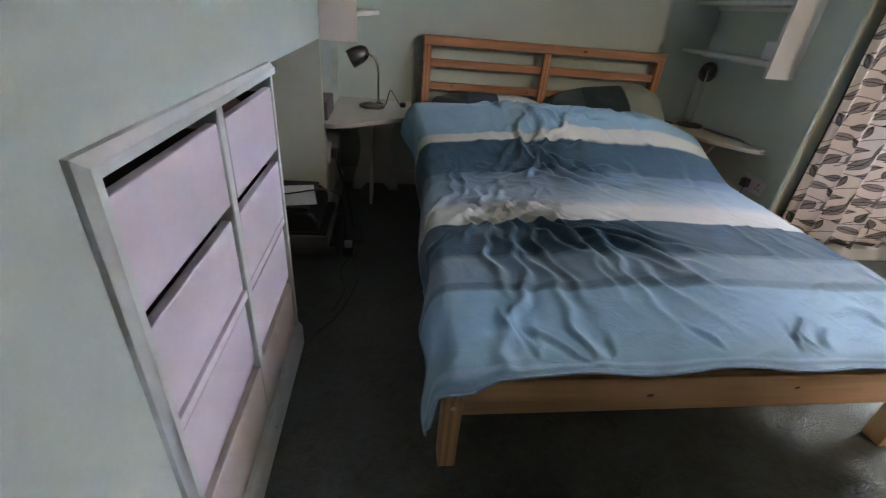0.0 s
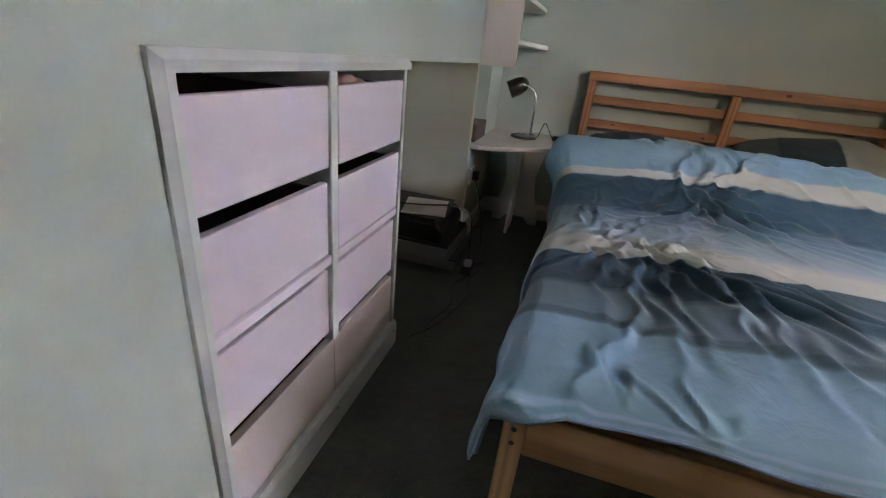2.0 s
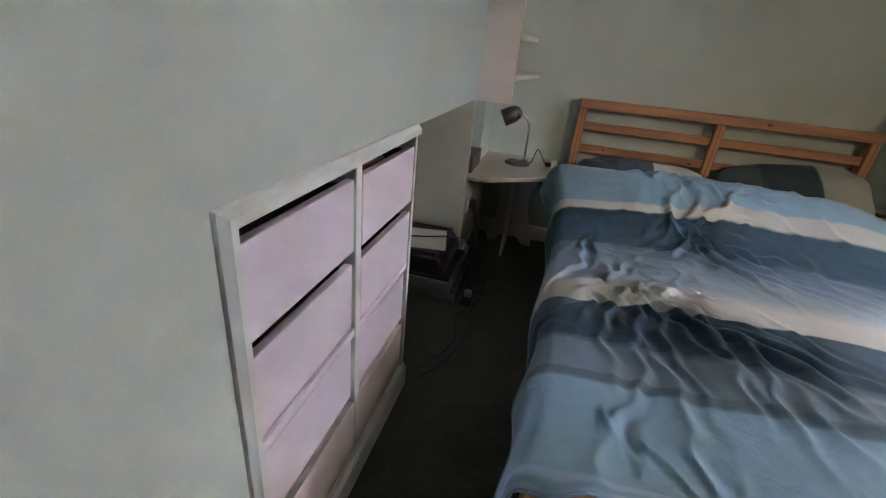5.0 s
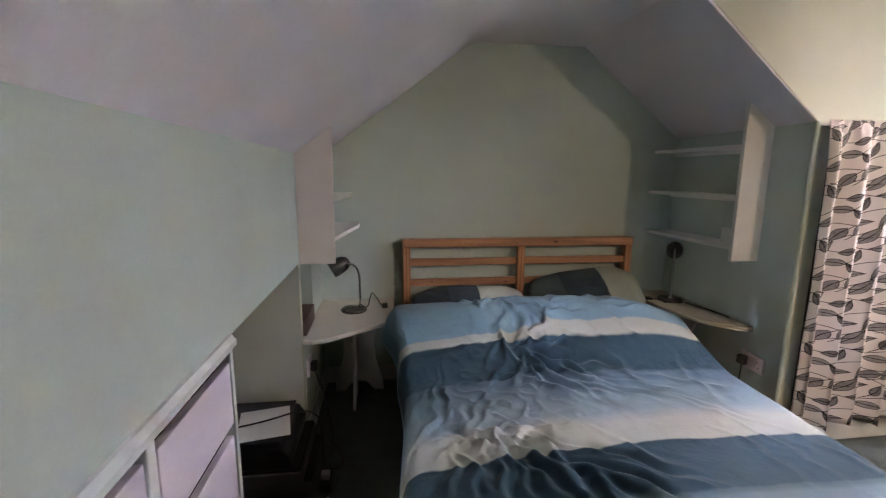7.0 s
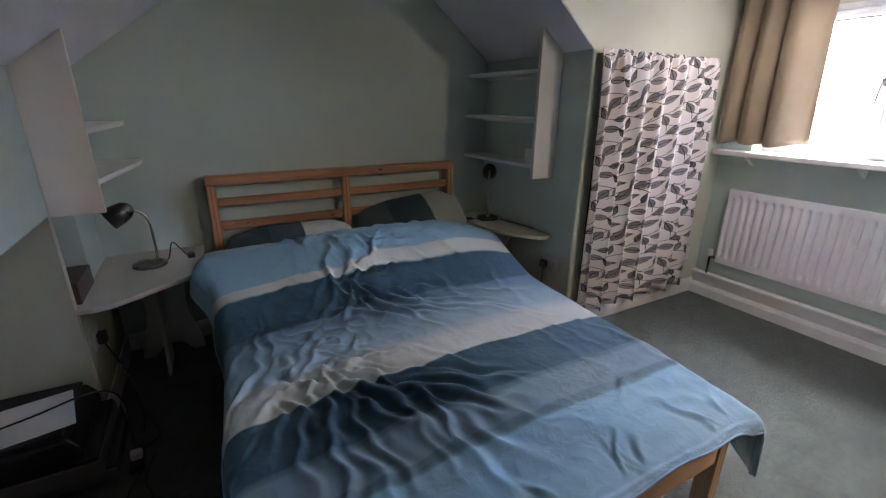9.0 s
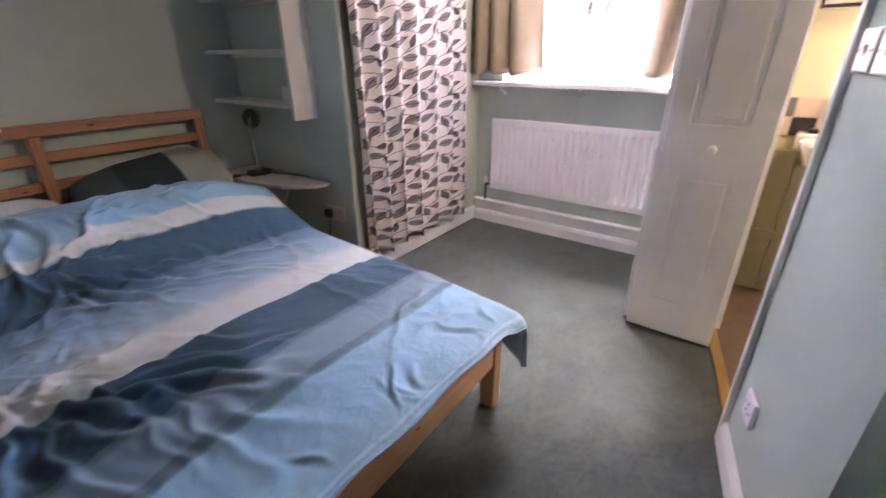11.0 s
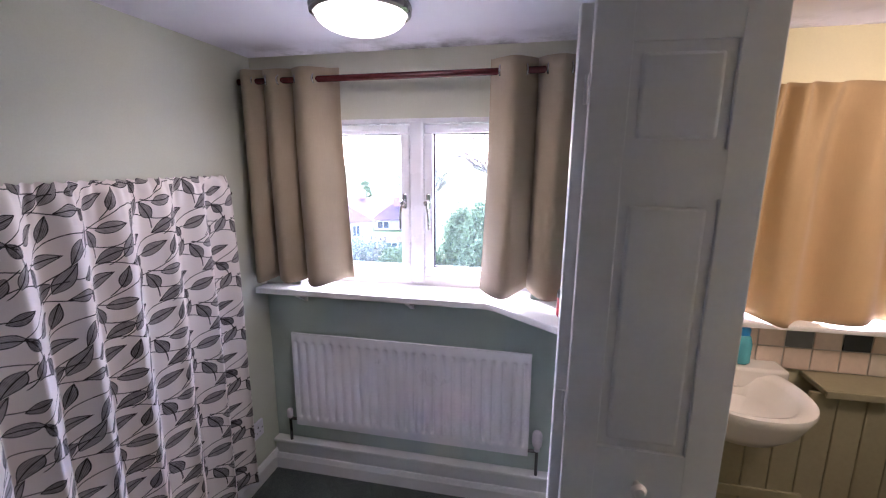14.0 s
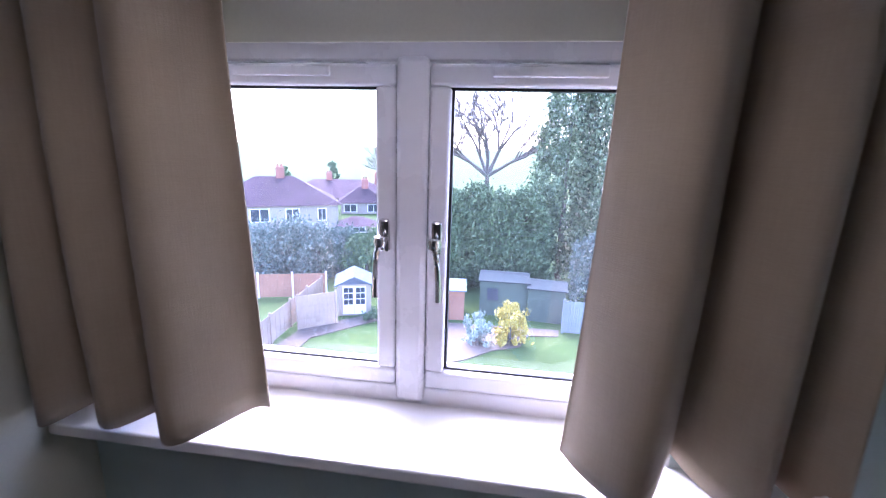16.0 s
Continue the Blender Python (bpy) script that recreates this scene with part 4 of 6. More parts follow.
part("headboard_post", block(xm - 0.024, xm + 0.024, hy + 0.002, hy + 0.030, 0.46, 0.873, 0.004), SHADED_Z, bed)
fx0, fx1, fy = 0.440, 1.845, 1.085
for x in (fx0, fx1 - 0.046):
    part("leg", block(x, x + 0.046, fy, fy + 0.058, 0, 0.285, 0.004), PINE_Z, bed)
part("foot_rail", block(fx0 + 0.046, fx1 - 0.046, fy + 0.006, fy + 0.034, 0.192, 0.305, 0.004), PINE_X, bed)
for a, b in (((fx0 + 0.01, fy + 0.06), (hx0 + 0.01, hy)), ((fx1 - 0.04, fy + 0.06), (hx1 - 0.04, hy))):
    bm = bmesh.new()
    prism(bm, [(a[0], a[1], 0.20), (b[0], b[1], 0.20), (b[0], b[1], 0.305), (a[0], a[1], 0.305)], (0.03, 0, 0), 0.003)
    part("side_rail", bm, PINE_Y, bed)
part("centre_beam", block(1.12, 1.17, fy + 0.036, hy, 0.16, 0.215), PINE_Y, bed)
part("centre_leg", block(1.12, 1.17, 2.0, 2.05, 0, 0.16), PINE_Z, bed)
for k in range(14):
    y = 1.20 + k * 0.138
    sh = (y - fy) / (hy - fy)
    part("slat", block(fx0 + 0.035 + 0.05 * sh, fx1 - 0.035 + 0.09 * sh, y, y + 0.07, 0.217, 0.233, 0.003), PINE_X, bed)
KNOT = surface("pine_knot", (0.16, 0.055, 0.022), 0.45, 0.25, 200, 40, 0.1)
for x, y, z, wide in ((0.97, fy + 0.006, 0.247, 0.012), (1.385, fy + 0.006, 0.262, 0.010), (1.44, hy - 0.004, 0.90, 0.015), (0.66, hy + 0.016, 0.655, 0.009), (1.13, hy + 0.016, 0.645, 0.011)):
    bm = lathe(bmesh.new(), [(0.001, 0.0), (wide * 0.55, 0.0002), (wide * 0.6, 0.0006), (wide * 0.3, 0.0009), (0.001, 0.001)], sides=14, scale=(1.5, 0.8))
    bmesh.ops.rotate(bm, verts=bm.verts[:], matrix=Matrix.Rotation(radians(90), 3, "X"))
    bmesh.ops.translate(bm, verts=bm.verts[:], vec=(x, y, z))
    part("knot", bm, KNOT, bed, "dark pine knot")
for x in (fx0 + 0.023,):
    for z in (0.225, 0.262):
        part("bolt", rod(bmesh.new(), (x, fy - 0.001, z), (x, fy + 0.01, z), 0.006, sides=12), CHROME, bed, "steel bolt head")


def lean(y):
    """Sideways drift of the bed from foot to head."""
    return 0.062 * (y - 1.1) / 2.0


bm = bmesh.new()
prism(bm, [(0.49, 1.13, 0.234), (1.80, 1.13, 0.234), (1.885, 3.075, 0.234), (0.565, 3.075, 0.234)], (0, 0, 0.13), 0.02)
solid("mattress", bm, cloth("white_mattress_ticking", (0.6, 0.6, 0.62)), "white mattress on the pine bed frame", "mattress")

PALE, TEAL = (0.34, 0.52, 0.66), (0.235, 0.425, 0.545)
LB, WHITE, NAVY, SLATE, GREYBLUE = (0.24, 0.445, 0.61), (0.55, 0.615, 0.595), (0.040, 0.108, 0.172), (0.11, 0.205, 0.265), (0.18, 0.29, 0.385)
DUVET = striped_cloth("striped_blue_cotton", [
    (0.95, PALE), (1.004, PALE), (1.008, TEAL), (1.022, TEAL), (1.026, PALE), (1.04, PALE), (1.046, TEAL), (1.10, TEAL), (1.16, LB), (1.305, LB), (1.315, SLATE), (1.338, SLATE), (1.345, GREYBLUE), (1.455, GREYBLUE), (1.462, SLATE), (1.474, SLATE), (1.482, NAVY), (1.70, NAVY),
    (1.708, WHITE), (1.83, WHITE), (1.90, (0.31, 0.45, 0.55)), (2.01, (0.22, 0.355, 0.475)), (2.12, (0.145, 0.255, 0.37)), (2.19, (0.11, 0.205, 0.31)), (2.205, NAVY), (2.40, NAVY), (2.407, WHITE), (2.49, WHITE), (2.50, LB), (3.05, LB)], (0.9, 3.1), 0.12)


def duvet():
    rows, cols = 300, 260
    xa, xb = 0.465, 1.845
    s0, s1 = -0.20, (xb - xa) + 0.13
    v0, v1 = 0.985, 2.93

    def drop(d, r=0.055):
        if d <= 0:
            return 0.0, 0.0
        if d < r * 1.57:
            a = d / r
            return r * math.sin(a), r * (1 - math.cos(a))
        return r + 0.10 * (d - r * 1.57), r + (d - r * 1.57)

    r = random.Random(12)
    creases = []

    def spray(count, centre, scatter, heading, spread, lengths, widths, heights):
        for _ in range(count):
            creases.append((centre[0] + r.uniform(-1, 1) * scatter[0], centre[1] + r.uniform(-1, 1) * scatter[1], radians(heading + r.gauss(0, 1) * spread),
                            r.uniform(*lengths), r.uniform(*widths), r.uniform(*heights), r.uniform(-0.5, 0.5)))

    # the two gathered spots, the long drag lines from them, the tugged foot edge, the rolled head end, a few loose ones
    spray(26, (0.93, 2.33), (0.07, 0.06), 0, 120, (0.12, 0.32), (0.008, 0.017), (0.007, 0.017))
    spray(16, (0.70, 1.84), (0.09, 0.05), 0, 120, (0.10, 0.26), (0.008, 0.016), (0.006, 0.015))
    spray(20, (0.74, 1.78), (0.10, 0.08), -46, 17, (0.35, 0.80), (0.008, 0.016), (0.007, 0.015))
    spray(9, (1.00, 2.24), (0.10, 0.08), -35, 20, (0.25, 0.55), (0.008, 0.015), (0.006, 0.012))
    spray(8, (0.55, 1.95), (0.06, 0.30), -105, 16, (0.20, 0.45), (0.008, 0.015), (0.005, 0.011))
    spray(12, (1.18, 1.06), (0.62, 0.03), 92, 32, (0.08, 0.20), (0.006, 0.011), (0.003, 0.008))
    spray(3, (0.62, 1.08), (0.03, 0.02), 95, 14, (0.12, 0.2), (0.006, 0.009), (0.005, 0.008))
    spray(18, (1.00, 2.36), (0.22, 0.16), -20, 90, (0.06, 0.16), (0.006, 0.010), (0.005, 0.011))
    spray(16, (0.72, 1.92), (0.16, 0.12), -60, 70, (0.06, 0.16), (0.006, 0.010), (0.004, 0.010))
    spray(24, (1.10, 2.60), (0.55, 0.10), 25, 38, (0.10, 0.30), (0.009, 0.018), (0.007, 0.015))
    spray(14, (1.40, 1.80), (0.45, 0.60), -30, 30, (0.20, 0.50), (0.012, 0.024), (0.003, 0.007))
    px = np.linspace(xa + s0, xa + s1, cols)[None, :] * np.ones((rows, 1))
    py = np.linspace(v0, v1, rows)[:, None] * np.ones((1, cols))
    wob_x = 0.014 * np.sin(py * 19 + 2 * np.sin(px * 7)) + 0.008 * np.sin(py * 47 + px * 13)
    wob_y = 0.014 * np.sin(px * 17 + 2 * np.sin(py * 6)) + 0.008 * np.sin(px * 43 - py * 11)
    folds = np.zeros((rows, cols))
    for ox, oy, ang, length, wide_, high, curl in creases:
        dx, dy = px + wob_x - ox, py + wob_y - oy
        along = dx * math.cos(ang) + dy * math.sin(ang)
        across = dy * math.cos(ang) - dx * math.sin(ang) - curl * along * along
        taper = np.exp(-((along - length / 2) / (length / 2)) ** 4)
        w_ = wide_ * (0.7 + 0.6 * np.clip(along / length, 0, 1))
        folds += high * taper * (np.exp(-np.abs(across / w_) ** 1.5) - 0.55 * np.exp(-((across - 2.1 * w_) / (1.5 * w_)) ** 2))
    folds = np.where(folds > 0.018, 0.018 + 0.25 * (folds - 0.018), np.maximum(folds, -0.012))

    def fold_height(i, j, x, y):
        bunch = math.exp(-(((x - 0.85) / 0.30) ** 2 + ((y - 2.2) / 0.36) ** 2))
        wx, wy = x + 0.05 * noise.noise((x * 3, y * 3, 7)), y + 0.05 * noise.noise((x * 3, y * 3, 2))
        a = 1 - abs(noise.noise((wx * 4.0 + wy * 2.2, wy * 7.0 - wx * 5.0, 0.3))) * 2
        c = 1 - abs(noise.noise((wx * 15, wy * 15, 8.0))) * 2
        soft = noise.noise((x * 2.2, y * 2.2, 5.0))
        roll = math.exp(-((y - 2.62) / 0.10) ** 2)
        return float(folds[i, j]) + 0.012 * soft + (0.002 + 0.009 * bunch) * max(0.0, a) ** 2 + (0.0006 + 0.006 * bunch) * max(0.0, c) ** 2 + 0.022 * roll

    def place(i, j):
        s = s0 + (s1 - s0) * j / (cols - 1)
        v = v0 + (v1 - v0) * i / (rows - 1)
        wide = xb - xa + 0.03 * (v - 1.1)
        over_l = -s
        over_r = s - wide
        over_f = 1.075 - v
        # the hem hangs lower at the foot corners
        if over_l > 0:
            over_l *= 0.80 + 0.16 * math.exp(-((v - 1.05) / 0.22) ** 2) + 0.05 * math.sin(v * 6) + 0.05 * noise.noise((v * 4, 0, 1))
        if over_r > 0:
            over_r *= 0.8 + 1.15 * math.exp(-((v - 1.03) / 0.15) ** 2) + 0.10 * math.sin(v * 8 + 1)
        near = min(max(s, 0), max(wide - s, 0))
        if over_f > 0:
            over_f *= 0.5 + 0.5 * math.exp(-(near / 0.06) ** 2) + 0.06 * math.sin(s * 17)
        xl, zl = drop(over_l)
        xr, zr = drop(over_r)
        yf, zf = drop(over_f)
        top = 0.402 + 0.02 * min(1, max(0, (v - 1.05) / 0.4)) + 0.188 * (1 - 0.40 * min(1, max(0, (s - wide + 0.32) / 0.32)) ** 1.5) * (lambda q: q * q * (3 - 2 * q))(min(1, max(0, (v - 2.14) / 0.5))) - 0.10 * max(0, (v - 2.76) / 0.16) ** 2
        top += 0.024 * max(0.0, math.sin(math.pi * min(1, max(0, s / wide)))) ** 0.7 * min(1, max(0, (v - 1.1) / 0.3))
        x = xa + lean(v) + min(max(s, 0), wide) - xl + xr
        y = max(v, 1.075) - yf
        h = fold_height(i, j, xa + s, v)
        fall = min(1.0, (zl + zr + zf) / 0.08)
        z = top - math.sqrt(max(zl, zr) ** 2 + zf ** 2 + 0.8 * max(zl, zr) * zf) + h * (1 - 0.6 * fall)
        x -= 0.8 * h * fall * (1 if zl else 0)
        ripple = 0.008 * fall * math.sin(v * 15 + 2 * math.sin(v * 5)) * (1 if (zl or zr) else 0)
        x -= 0.075 * math.exp(-((v - 2.68) / 0.24) ** 2) * min(1.0, max(0.0, 1 - max(s, 0) / 0.25))
        x += (-ripple if zl else 0) + (ripple if zr else 0)
        if i > rows - 6:
            z -= 0.012 * (i - rows + 6) / 5
        return (x - 1.15, y - 1.9, max(z, 0.12) - 0.36)

    def drawn_aside(i, j):
        # the cover is pulled round inside its edge, so its stripes bend along the side
        s, v = s0 + (s1 - s0) * j / cols, v0 + (v1 - v0) * i / rows
        pull = 0.035 * math.exp(-max(s + 0.05, 0) / 0.20) * min(1, max(0, (v - 1.45) / 0.3)) * min(1, max(0, (2.85 - v) / 0.3))
        # on the gathered side the upper white stripe is pinched thin and its edges break up
        pinch = math.exp(-(max(s, 0) / 0.62) ** 4)
        squeeze = pinch * (0.040 + 0.036 * math.tanh((v - 2.40) / 0.022))
        gather = math.exp(-(((s - 0.42) / 0.34) ** 2 + ((v - 2.15) / 0.34) ** 2))
        crumple = gather * (0.045 * noise.noise((s * 6, v * 6, 31.0)) + 0.012 * noise.noise((s * 27, v * 27, 33.0)))
        return (s, v + pull + squeeze + crumple + 0.010 * noise.noise((s * 4, v * 4, 21.0)))

    me = grid_mesh("duvet", rows, cols, place, drawn_aside, DUVET)
    ob = new("duvet", me)
    ob.location = (1.15, 1.9, 0.36)
    thicken(ob, 0.018, -1)
    # stitched edge all round
    edge = [(i, 0) for i in range(0, rows, 3)] + [(rows - 1, j) for j in range(0, cols, 4)] + [(i, cols - 1) for i in range(rows - 1, -1, -3)] + [(0, j) for j in range(cols - 1, -1, -4)]
    bm = tube(bmesh.new(), [place(i, j) for i, j in edge], 0.0035, 6)
    hem = finish("hem", bm, cloth("blue_hem_cotton", (0.26, 0.42, 0.60), 0.08))
    hem.parent = ob
    tagged(ob, "crumpled cotton duvet with blue, white and navy stripes on the bed", "duvet")


duvet()


def pillow(label, at, size, tilt, roll, stops, lean_over=0):
    rows, cols = 40, 52
    w, d, h = size

    def place(i, j):
        a, b = -math.pi / 2 + math.pi * i / (rows - 1), 2 * math.pi * j / (cols - 1)
        ca, sa, cb, sb = math.cos(a), math.sin(a), math.cos(b), math.sin(b)
        f = lambda q, e: math.copysign(abs(q) ** e, q)
        x, y = w / 2 * f(ca, 0.9) * f(cb, 0.55), d / 2 * f(ca, 0.9) * f(sb, 0.55)
        pinch = 1 - 0.55 * (abs(x) / (w / 2)) ** 3 * (abs(y) / (d / 2)) ** 3
        z = h / 2 * f(sa, 0.75) * pinch + 0.022 * noise.noise((x * 6, y * 6, at[0])) + 0.007 * noise.noise((x * 15 + y * 5, y * 15, at[0] + 3))
        return (x, y, z)

    mat_p = striped_cloth("pillow_stripes", stops, (0.0, w), 0.12)
    me = grid_mesh("pillow", rows, cols, place, lambda i, j: (place(i, j)[1], place(i, j)[0] + w / 2), mat_p)
    ob = new("pillow", me)
    ob.matrix_world = pose(*at, tilt, lean_over, roll)
    tagged(ob, label, "pillow", "pillows on the bed")


DARK = (0.032, 0.058, 0.07)
pillow("dark slate and white striped pillow leaning on the headboard", (0.88, 2.965, 0.515), (0.70, 0.34, 0.16), 32, 1, [(0.0, DARK), (0.22, DARK), (0.225, (0.055, 0.09, 0.125)), (0.40, (0.055, 0.09, 0.125)), (0.405, WHITE), (0.70, WHITE)])
pillow("dark slate and pale striped pillow propped against the headboard", (1.61, 2.965, 0.575), (0.70, 0.38, 0.16), 42, -1, [(0.0, (0.065, 0.10, 0.105)), (0.20, (0.065, 0.10, 0.105)), (0.21, DARK), (0.45, DARK), (0.46, (0.40, 0.45, 0.40)), (0.70, (0.40, 0.45, 0.40))], -7)

# ---- built-in drawers ----
unit = thing("built_in_drawers", "built-in white drawer unit set in the knee wall, drawers slightly open", "drawer unit", (-0.1, 1.2, 0))
fx = 0.003
prof = [(XL, 0.0), (XL + 0.008, 0.001), (fx - 0.004, 0.012), (fx, 0.017), (fx, 0.036), (XL, 0.036)]
bm = bmesh.new()
stations = [[(x, 0.812 + d * 0.68, 0) for x, d in prof], [(x, 0.812 + d * 0.68, 0.912 - d * 0.75) for x, d in prof], [(x, 1.60, 0.912 - d * 0.75) for x, d in prof]]
rings = [[bm.verts.new(p) for p in ring] for ring in stations]
for low, high in zip(rings, rings[1:]):
    for k in range(len(prof)):
        bm.faces.new((low[k], low[(k + 1) % len(prof)], high[(k + 1) % len(prof)], high[k]))
bm.faces.new(rings[0])
bm.faces.new(rings[-1][::-1])
bmesh.ops.recalc_face_normals(bm, faces=bm.faces[:])
part("frame_moulding", bm, FRAMEPAINT, unit)
part("frame_stile", block(-0.30, fx - 0.002, 1.558, 1.576, 0.09, 0.885, 0.002), FRAMEPAINT, unit)
part("frame_stile", block(-0.30, fx - 0.004, 1.186, 1.213, 0.268, 0.8845, 0.003), FRAMEPAINT, unit)
for y0, y1 in ((0.8365, 1.1855), (1.2135, 1.5575)):
    for z in (0.489,):
        part("frame_rail", block(-0.30, fx - 0.006, y0, y1, z - 0.010, z + 0.012, 0.002), LILAC, unit)
bm = bmesh.new()
box(bm, -0.42, -0.40, 0.82, 1.576, 0, 0.905)
box(bm, -0.40, XL - 0.125, 0.815, 0.835, 0, 0.905)
box(bm, -0.40, -0.13, 0.836, 1.556, 0.07, 0.09)
part("carcass", bm, BROWNCARD, unit, "dark unpainted carcass inside")
for y0, y1, outs in ((0.8395, 1.1830, (0.000, -0.004, -0.006)), (1.2160, 1.5545, (0.004, 0.002, -0.004))):
    for (z0, z1), out in zip(((0.700, 0.858), (0.504, 0.668), (0.292, 0.462)), outs):
        x = fx - 0.008 + out
        front = part("drawer_front", block(x - 0.018, x, y0, y1, z0, z1, 0.0025), LILAC, unit)
        bm = bmesh.new()
        for q in ((x - 0.36, x - 0.0185, y0 + 0.004, y0 + 0.014, z0 + 0.01, z1 - 0.01), (x - 0.36, x - 0.0185, y1 - 0.014, y1 - 0.004, z0 + 0.01, z1 - 0.01),
                  (x - 0.36, x - 0.35, y0 + 0.0145, y1 - 0.0145, z0 + 0.01, z1 - 0.01), (x - 0.35, x - 0.0185, y0 + 0.0145, y1 - 0.0145, z0 + 0.01, z0 + 0.018)):
            box(bm, *q)
        part("drawer_box", bm, BROWNCARD, front, "dark drawer box")
for y0, y1 in ((0.8375, 1.1990), (1.2005, 1.5570)):
    part("bottom_panel", block(fx - 0.030, fx - 0.010, y0, y1, 0.092, 0.266, 0.002), SHADELILAC, unit, "bottom panel with the beige of its shade in the colour")
bm = bmesh.new()
prism(bm, [(XL, 0.8365, 0), (fx + 0.010, 0.8365, 0), (fx + 0.010, 0.8365, 0.078), (fx + 0.002, 0.8365, 0.092), (XL, 0.8365, 0.092)], (0, 0.742, 0), 0.002)
part("plinth", bm, FRAMEPAINT, unit)
for y in (1.18, 1.555):
    part("screw", rod(bmesh.new(), (fx + 0.0098, y, 0.06), (fx + 0.0112, y, 0.06), 0.004, sides=10), PEWTER, unit)
bm = bmesh.new()
bmesh.ops.create_icosphere(bm, subdivisions=4, radius=1)
for v in bm.verts:
    v.co = Vector((v.co.x * 0.09, v.co.y * 0.10, v.co.z * 0.032)) * (1 + 0.25 * noise.noise(v.co * 2.2))
bmesh.ops.translate(bm, verts=bm.verts[:], vec=(-0.125, 1.37, 0.838))
solid("folded_clothing", bm, SKINCLOTH, "dusty pink folded clothing in an open drawer", "clothing")

# ---- corner shelf unit on the left ----
YS = 2.513


def corner_shelves(name, label, x0, x1, front_y, z0, shelves, material, deep, sloped):
    ob = thing(name, label, "shelf unit", ((x0 + x1) / 2, front_y, z0))
    zt = (lambda x: ZL + (x - XL) * (ZC - ZL) / (SLX - XL)) if sloped == "left" else (lambda x: ZR + (XK - x) * (ZC - ZR) / (XK - SRX))
    bm = bmesh.new()
    prism(bm, [(x0, front_y, z0), (x1, front_y, z0), (x1, front_y, zt(x1) - 0.003), (x0, front_y, zt(x0) - 0.003)], (0, 0.022, 0), 0.0015)
    part("end_panel", bm, material, ob)
    for z, a, b in shelves:
        bm = bmesh.new()
        lo, hi = (x0, x1) if sloped == "left" else (x0, x1)
        if sloped == "left":
            pts = [(lo, front_y + 0.0225, z), (lo + a, front_y + 0.0225, z), (lo + b, YH - 0.12, z), (lo + b, YH - 0.002, z), (lo, YH - 0.002, z)]
        else:
            pts = [(hi, front_y + 0.0225, z), (hi, YH - 0.002, z), (hi - b, YH - 0.002, z), (hi - a, front_y + 0.0225, z)]
        prism(bm, pts, (0, 0, -0.02), 0.002)
        part("shelf", bm, GLOSS, ob)
        bm = bmesh.new()
        prism(bm, [(q[0], q[1], z - 0.0205) for q in ([pts[0], (pts[0][0] + 0.015, pts[0][1], 0), (pts[0][0] + 0.015, YH - 0.003, 0), (pts[0][0], YH - 0.003, 0)] if sloped == "left" else [pts[0], pts[1], (pts[1][0] - 0.015, pts[1][1], 0), (pts[0][0] - 0.015, pts[0][1], 0)])], (0, 0, -0.018))
        part("batten", bm, GLOSS, ob)
    return ob


corner_shelves("corner_shelf_unit", "pinkish white boxed corner shelf unit under the slope", XL + 0.001, 0.147, YS, 0.90, ((1.20, 0.16, 0.20), (1.02, 0.16, 0.24)), PINKWHITE, 0.2, "left")
corner_shelves("wall_shelf_unit", "white open shelf unit with three shelves on the knee wall", 2.113, XK - 0.001, 2.452, 0.885, ((1.472, 0.10, 0.15), (1.218, 0.15, 0.17), (0.962, 0.15, 0.17)), GLOSS, 0.15, "right")
solid("photo_card", block(2.150, 2.154, 2.50, 2.58, 0.963, 1.045, 0.001), PAPER, "small white card standing on a shelf", "card")
bm = lathe(bmesh.new(), [(0.012, 0), (0.014, 0.003), (0.014, 0.05), (0.010, 0.056), (0.010, 0.066)], (2.19, 2.52, 1.473), 16)
solid("small_bottle", bm, SOCKETPL, "small white bottle on the top shelf", "bottle")

# ---- tables ----
ZT = 0.542


